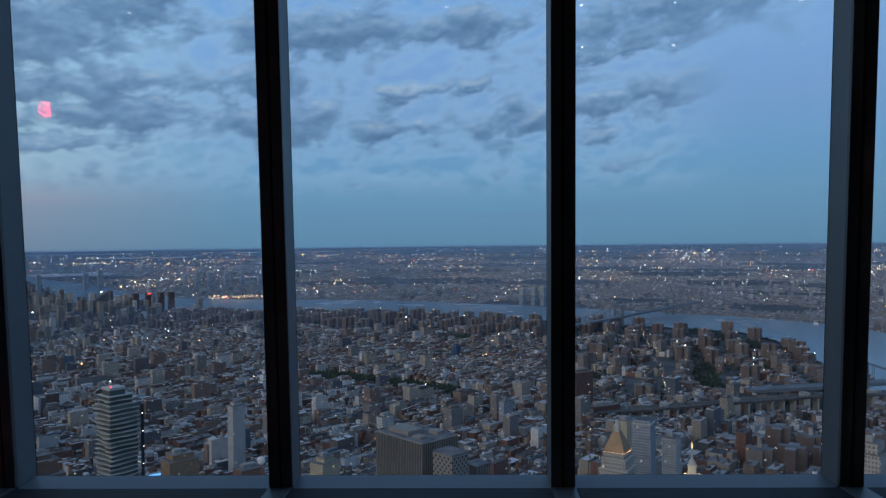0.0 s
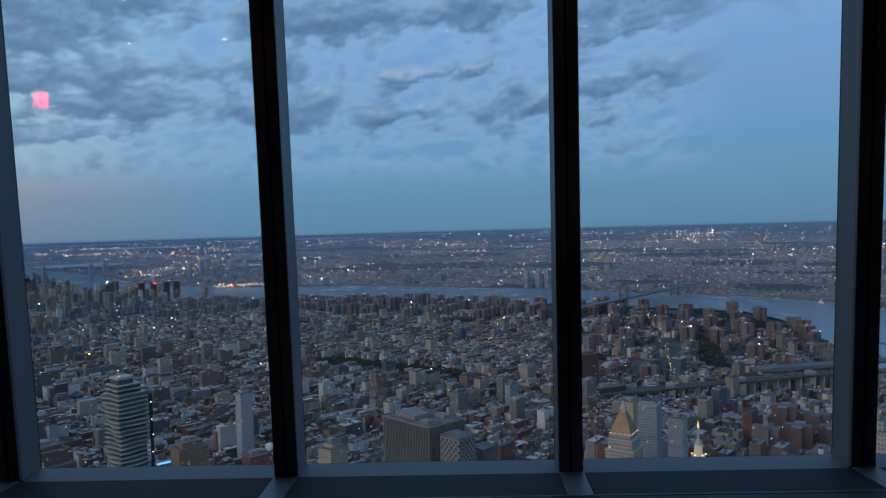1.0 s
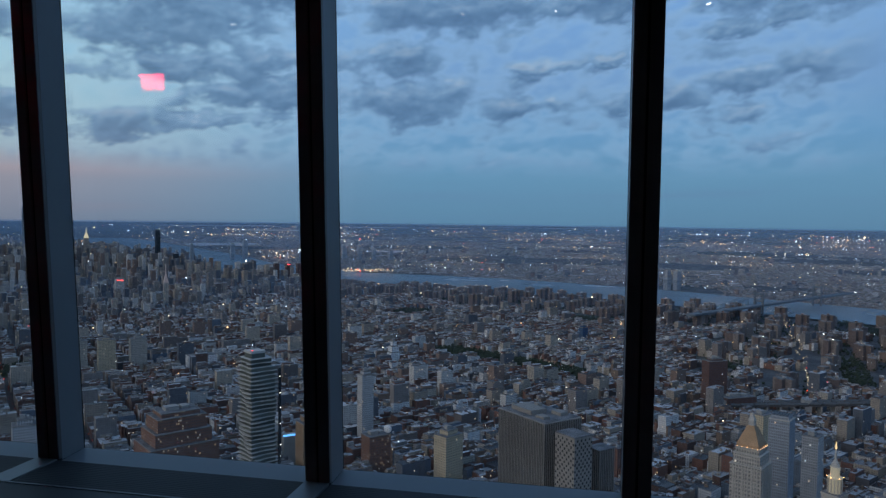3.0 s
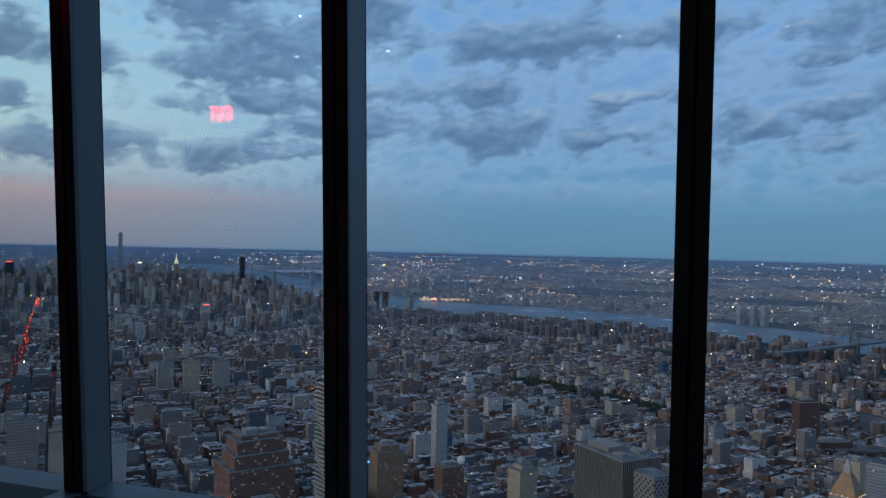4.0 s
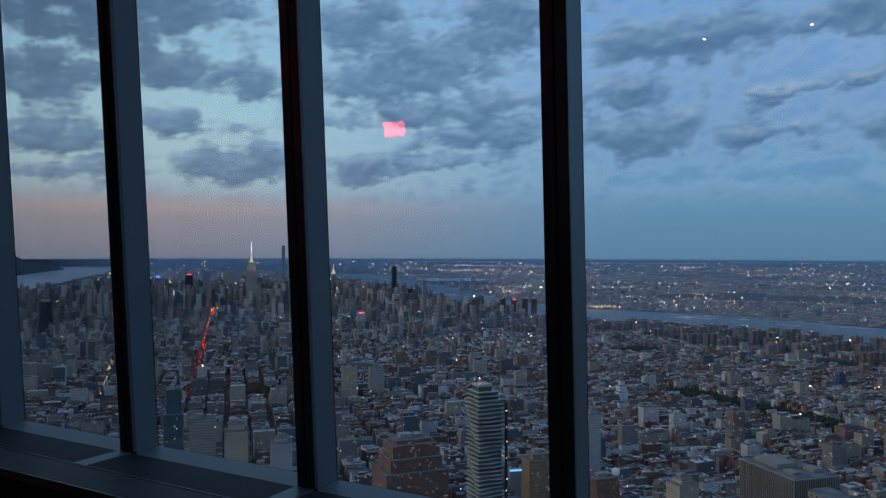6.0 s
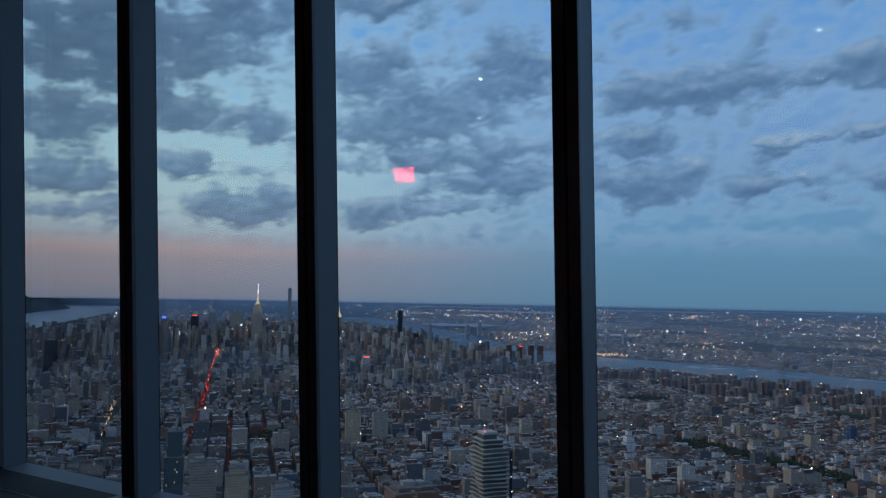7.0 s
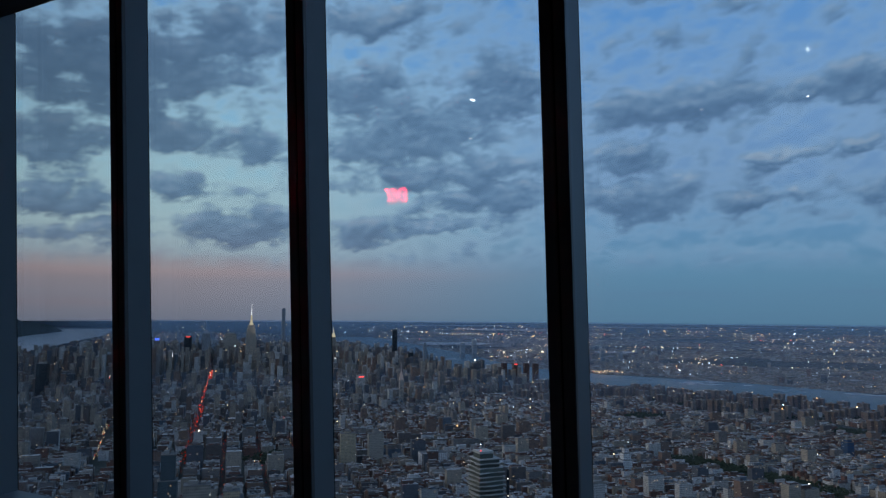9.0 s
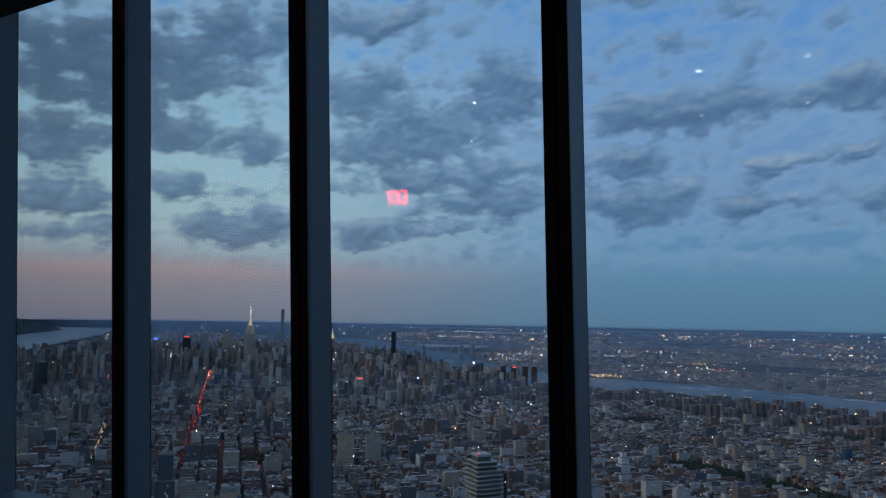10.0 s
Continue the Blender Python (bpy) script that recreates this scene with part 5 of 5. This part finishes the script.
def city_lamps():
    near, far, gold = [], [], []
    for row in rng.sample(LOW, 2600) + rng.sample(HIGH, min(500, len(HIGH))) + rng.sample(BROWN, min(160, len(BROWN))):
        near.append((row[0] + rng.uniform(-1, 1) * row[2], row[1] + rng.uniform(-1, 1) * row[3], row[6] + rng.uniform(0.5, 3) if rng.random() < 0.6 else 9, rng.uniform(0.38, 0.85) * (1.8 if rng.random() < 0.06 else 1)))
    g = np.random.RandomState(21)
    knots = [(g.uniform(-38, 34), 4200 * math.exp(g.uniform(0, 1.6))) for _ in range(150)]
    for i in range(3600):
        if g.rand() < 0.62:
            a, d = knots[g.randint(len(knots))]
            az, d = a + g.normal(0, 1.3), d * math.exp(g.normal(0, 0.02))
        else:
            az, d = g.uniform(-40, 51), 3900 * math.exp(g.uniform(0, 1.9))
        x, y = polar(az, d)
        c, s = math.cos(NORTH), math.sin(NORTH)
        e, n = (x * c + y * s) / 1000, (-x * s + y * c) / 1000
        if e < side_of(LONG_ISLAND, e, n) + 0.02 and n < 9.6:
            continue
        far.append((x, y, 18 + d * 0.0022, g.uniform(0.4, 1.0) * (1.8 if g.rand() < 0.07 else 1.0)))
    # the string of golden lamps on the far shore
    for i in range(70):
        az, d = 15.4 + i * 0.056 + g.normal(0, 0.05), 4960 + g.normal(0, 50) + (i % 3) * 60
        gold.append((*polar(az, d), 24, g.uniform(0.7, 1.5)))
    lamps("street_lamps", near, M_LAMPS, "lit roof and street lamps among the houses")
    lamps("far_lamps", far, M_FAR_LAMPS, "countless lit lamps of the far boroughs", 0.00052)
    lamps("quay_lamps", gold, M_HEAD, "string of golden lamps on the far quay")
    red, head = [], []
    for i in range(230):
        p = 1780 + 3270 * (i / 230) + rng.uniform(-18, 18)
        e, n = pq(p, -100 + rng.uniform(-13, 13))
        red.append((*en(e, n), 18, rng.uniform(0.4, 1.25)))
    for q in (-7, 86, 179):
        for i in range(26):
            e, n = pq(1250 + i * 42 + rng.uniform(-15, 15), q + rng.uniform(-4, 4))
            red.append((*en(e, n), 16, rng.uniform(0.45, 0.9)))
    for i in range(44):
        x, y = polar(53.8 - 0.7 * i / 44 + rng.uniform(-0.12, 0.12), 2080 + 650 * i / 44)
        head.append((x, y, 20, rng.uniform(0.6, 1.2)))
    for i in range(60):
        x, y = polar(-14.5 + rng.uniform(-0.3, 0.3) + 1.8 * (i / 60 - 0.5), 1750 + 1300 * i / 60)
        head.append((x, y, 20, rng.uniform(0.5, 1.0)))
    lamps("tail_lamps", red, M_RED, "red tail lamps of cars along the avenues")
    lamps("head_lamps", head, M_HEAD, "warm head lamps of cars along the avenues")


city_lamps()


# --- evening haze, imitated by translucent blue sheets added over the far city, which catch the sky's light ---
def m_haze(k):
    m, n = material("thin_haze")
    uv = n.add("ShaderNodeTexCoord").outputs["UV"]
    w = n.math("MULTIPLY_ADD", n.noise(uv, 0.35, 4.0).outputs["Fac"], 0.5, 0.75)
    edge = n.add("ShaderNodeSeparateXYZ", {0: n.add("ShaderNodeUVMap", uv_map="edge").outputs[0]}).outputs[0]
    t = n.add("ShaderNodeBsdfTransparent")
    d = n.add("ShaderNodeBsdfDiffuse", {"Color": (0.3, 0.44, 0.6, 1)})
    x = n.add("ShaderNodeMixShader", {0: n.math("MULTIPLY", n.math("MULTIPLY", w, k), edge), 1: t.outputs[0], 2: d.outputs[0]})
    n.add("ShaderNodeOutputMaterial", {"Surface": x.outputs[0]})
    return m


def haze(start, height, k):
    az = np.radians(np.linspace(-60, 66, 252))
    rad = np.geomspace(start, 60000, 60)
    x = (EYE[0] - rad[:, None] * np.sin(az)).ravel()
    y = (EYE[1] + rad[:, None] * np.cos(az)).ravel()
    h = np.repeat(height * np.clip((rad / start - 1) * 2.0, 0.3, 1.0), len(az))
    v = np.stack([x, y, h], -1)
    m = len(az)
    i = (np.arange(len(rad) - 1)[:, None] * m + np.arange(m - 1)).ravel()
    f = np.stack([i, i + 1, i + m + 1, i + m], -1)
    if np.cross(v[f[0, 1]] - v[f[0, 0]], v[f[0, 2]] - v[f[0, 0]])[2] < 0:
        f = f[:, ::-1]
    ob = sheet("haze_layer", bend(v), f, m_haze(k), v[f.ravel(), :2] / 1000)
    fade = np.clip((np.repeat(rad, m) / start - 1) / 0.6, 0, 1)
    # thinned out towards the west so that the far river stays bright
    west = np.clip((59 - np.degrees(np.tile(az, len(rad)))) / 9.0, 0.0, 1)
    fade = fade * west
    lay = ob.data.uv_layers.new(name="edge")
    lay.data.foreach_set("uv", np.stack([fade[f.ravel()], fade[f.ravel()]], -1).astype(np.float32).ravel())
    tagged(ob, "translucent blue sheet added to imitate haze over the far city", "haze", kind="stuff")


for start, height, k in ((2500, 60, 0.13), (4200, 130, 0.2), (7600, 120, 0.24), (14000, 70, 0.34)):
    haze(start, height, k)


# --- the 300 houses that stand nearest, each on its own ---
LABELS = ("walk-up brick house with a flat roof", "loft building with a parapet and roof huts", "old commercial block with a flat roof")


def near_house(row):
    x, y, a, b, turn, _, h = row
    t = thing("house", "weathered city " + LABELS[rng.randrange(3)], "house", "houses below the tower", at=Matrix.LocRotScale(Vector(bend([(x, y, 0)])[0]), Euler((0, 0, turn)), None))
    c, rim = [], 0.45
    for k, z in ((0, 0), (0, h), (rim, h), (rim, h - 1.1)):
        c += [(-a + k, -b + k, z), (a - k, -b + k, z), (a - k, b - k, z), (-a + k, b - k, z)]
    f, uv = [], []
    for lvl in range(3):
        for i, w in enumerate((a, b, a, b)):
            o, j = lvl * 4, (i + 1) % 4
            f.append((o + i, o + j, o + 4 + j, o + 4 + i))
            z0, z1 = c[o][2], c[o + 4][2]
            uv += [(i * 90, z0), (i * 90 + 2 * w, z0), (i * 90 + 2 * w, z1), (i * 90, z1)]
    sheet("walls", c, f, M_CITY, uv, t)
    sheet("roof", c[12:16], [(0, 1, 2, 3)], M_CITY, [(-a, -b), (a, -b), (a, b), (-a, b)], t)
    for _ in range(rng.choice((1, 1, 2))):
        k, m = rng.uniform(1.2, 2.4), rng.uniform(1.2, 2.8)
        px, py = rng.uniform(-0.5, 0.5) * a, rng.uniform(-0.5, 0.5) * b
        local_boxes("stair_hut", [(px, py, k, m, h - 1.1, h + rng.uniform(1.2, 3))], M_CITY, t)
    if rng.random() < 0.3:
        px, py = rng.uniform(-0.4, 0.4) * a, rng.uniform(-0.4, 0.4) * b
        lattice("water_tank", [(1.2, h - 1.1), (1.2, h + 1.5), (1.9, h + 1.6), (1.8, h + 5), (2.0, h + 5.1), (0.1, h + 6.6)], M_TANK, t, "round wooden water tank", 10)


for row in NEAR_ONES:
    near_house(row)
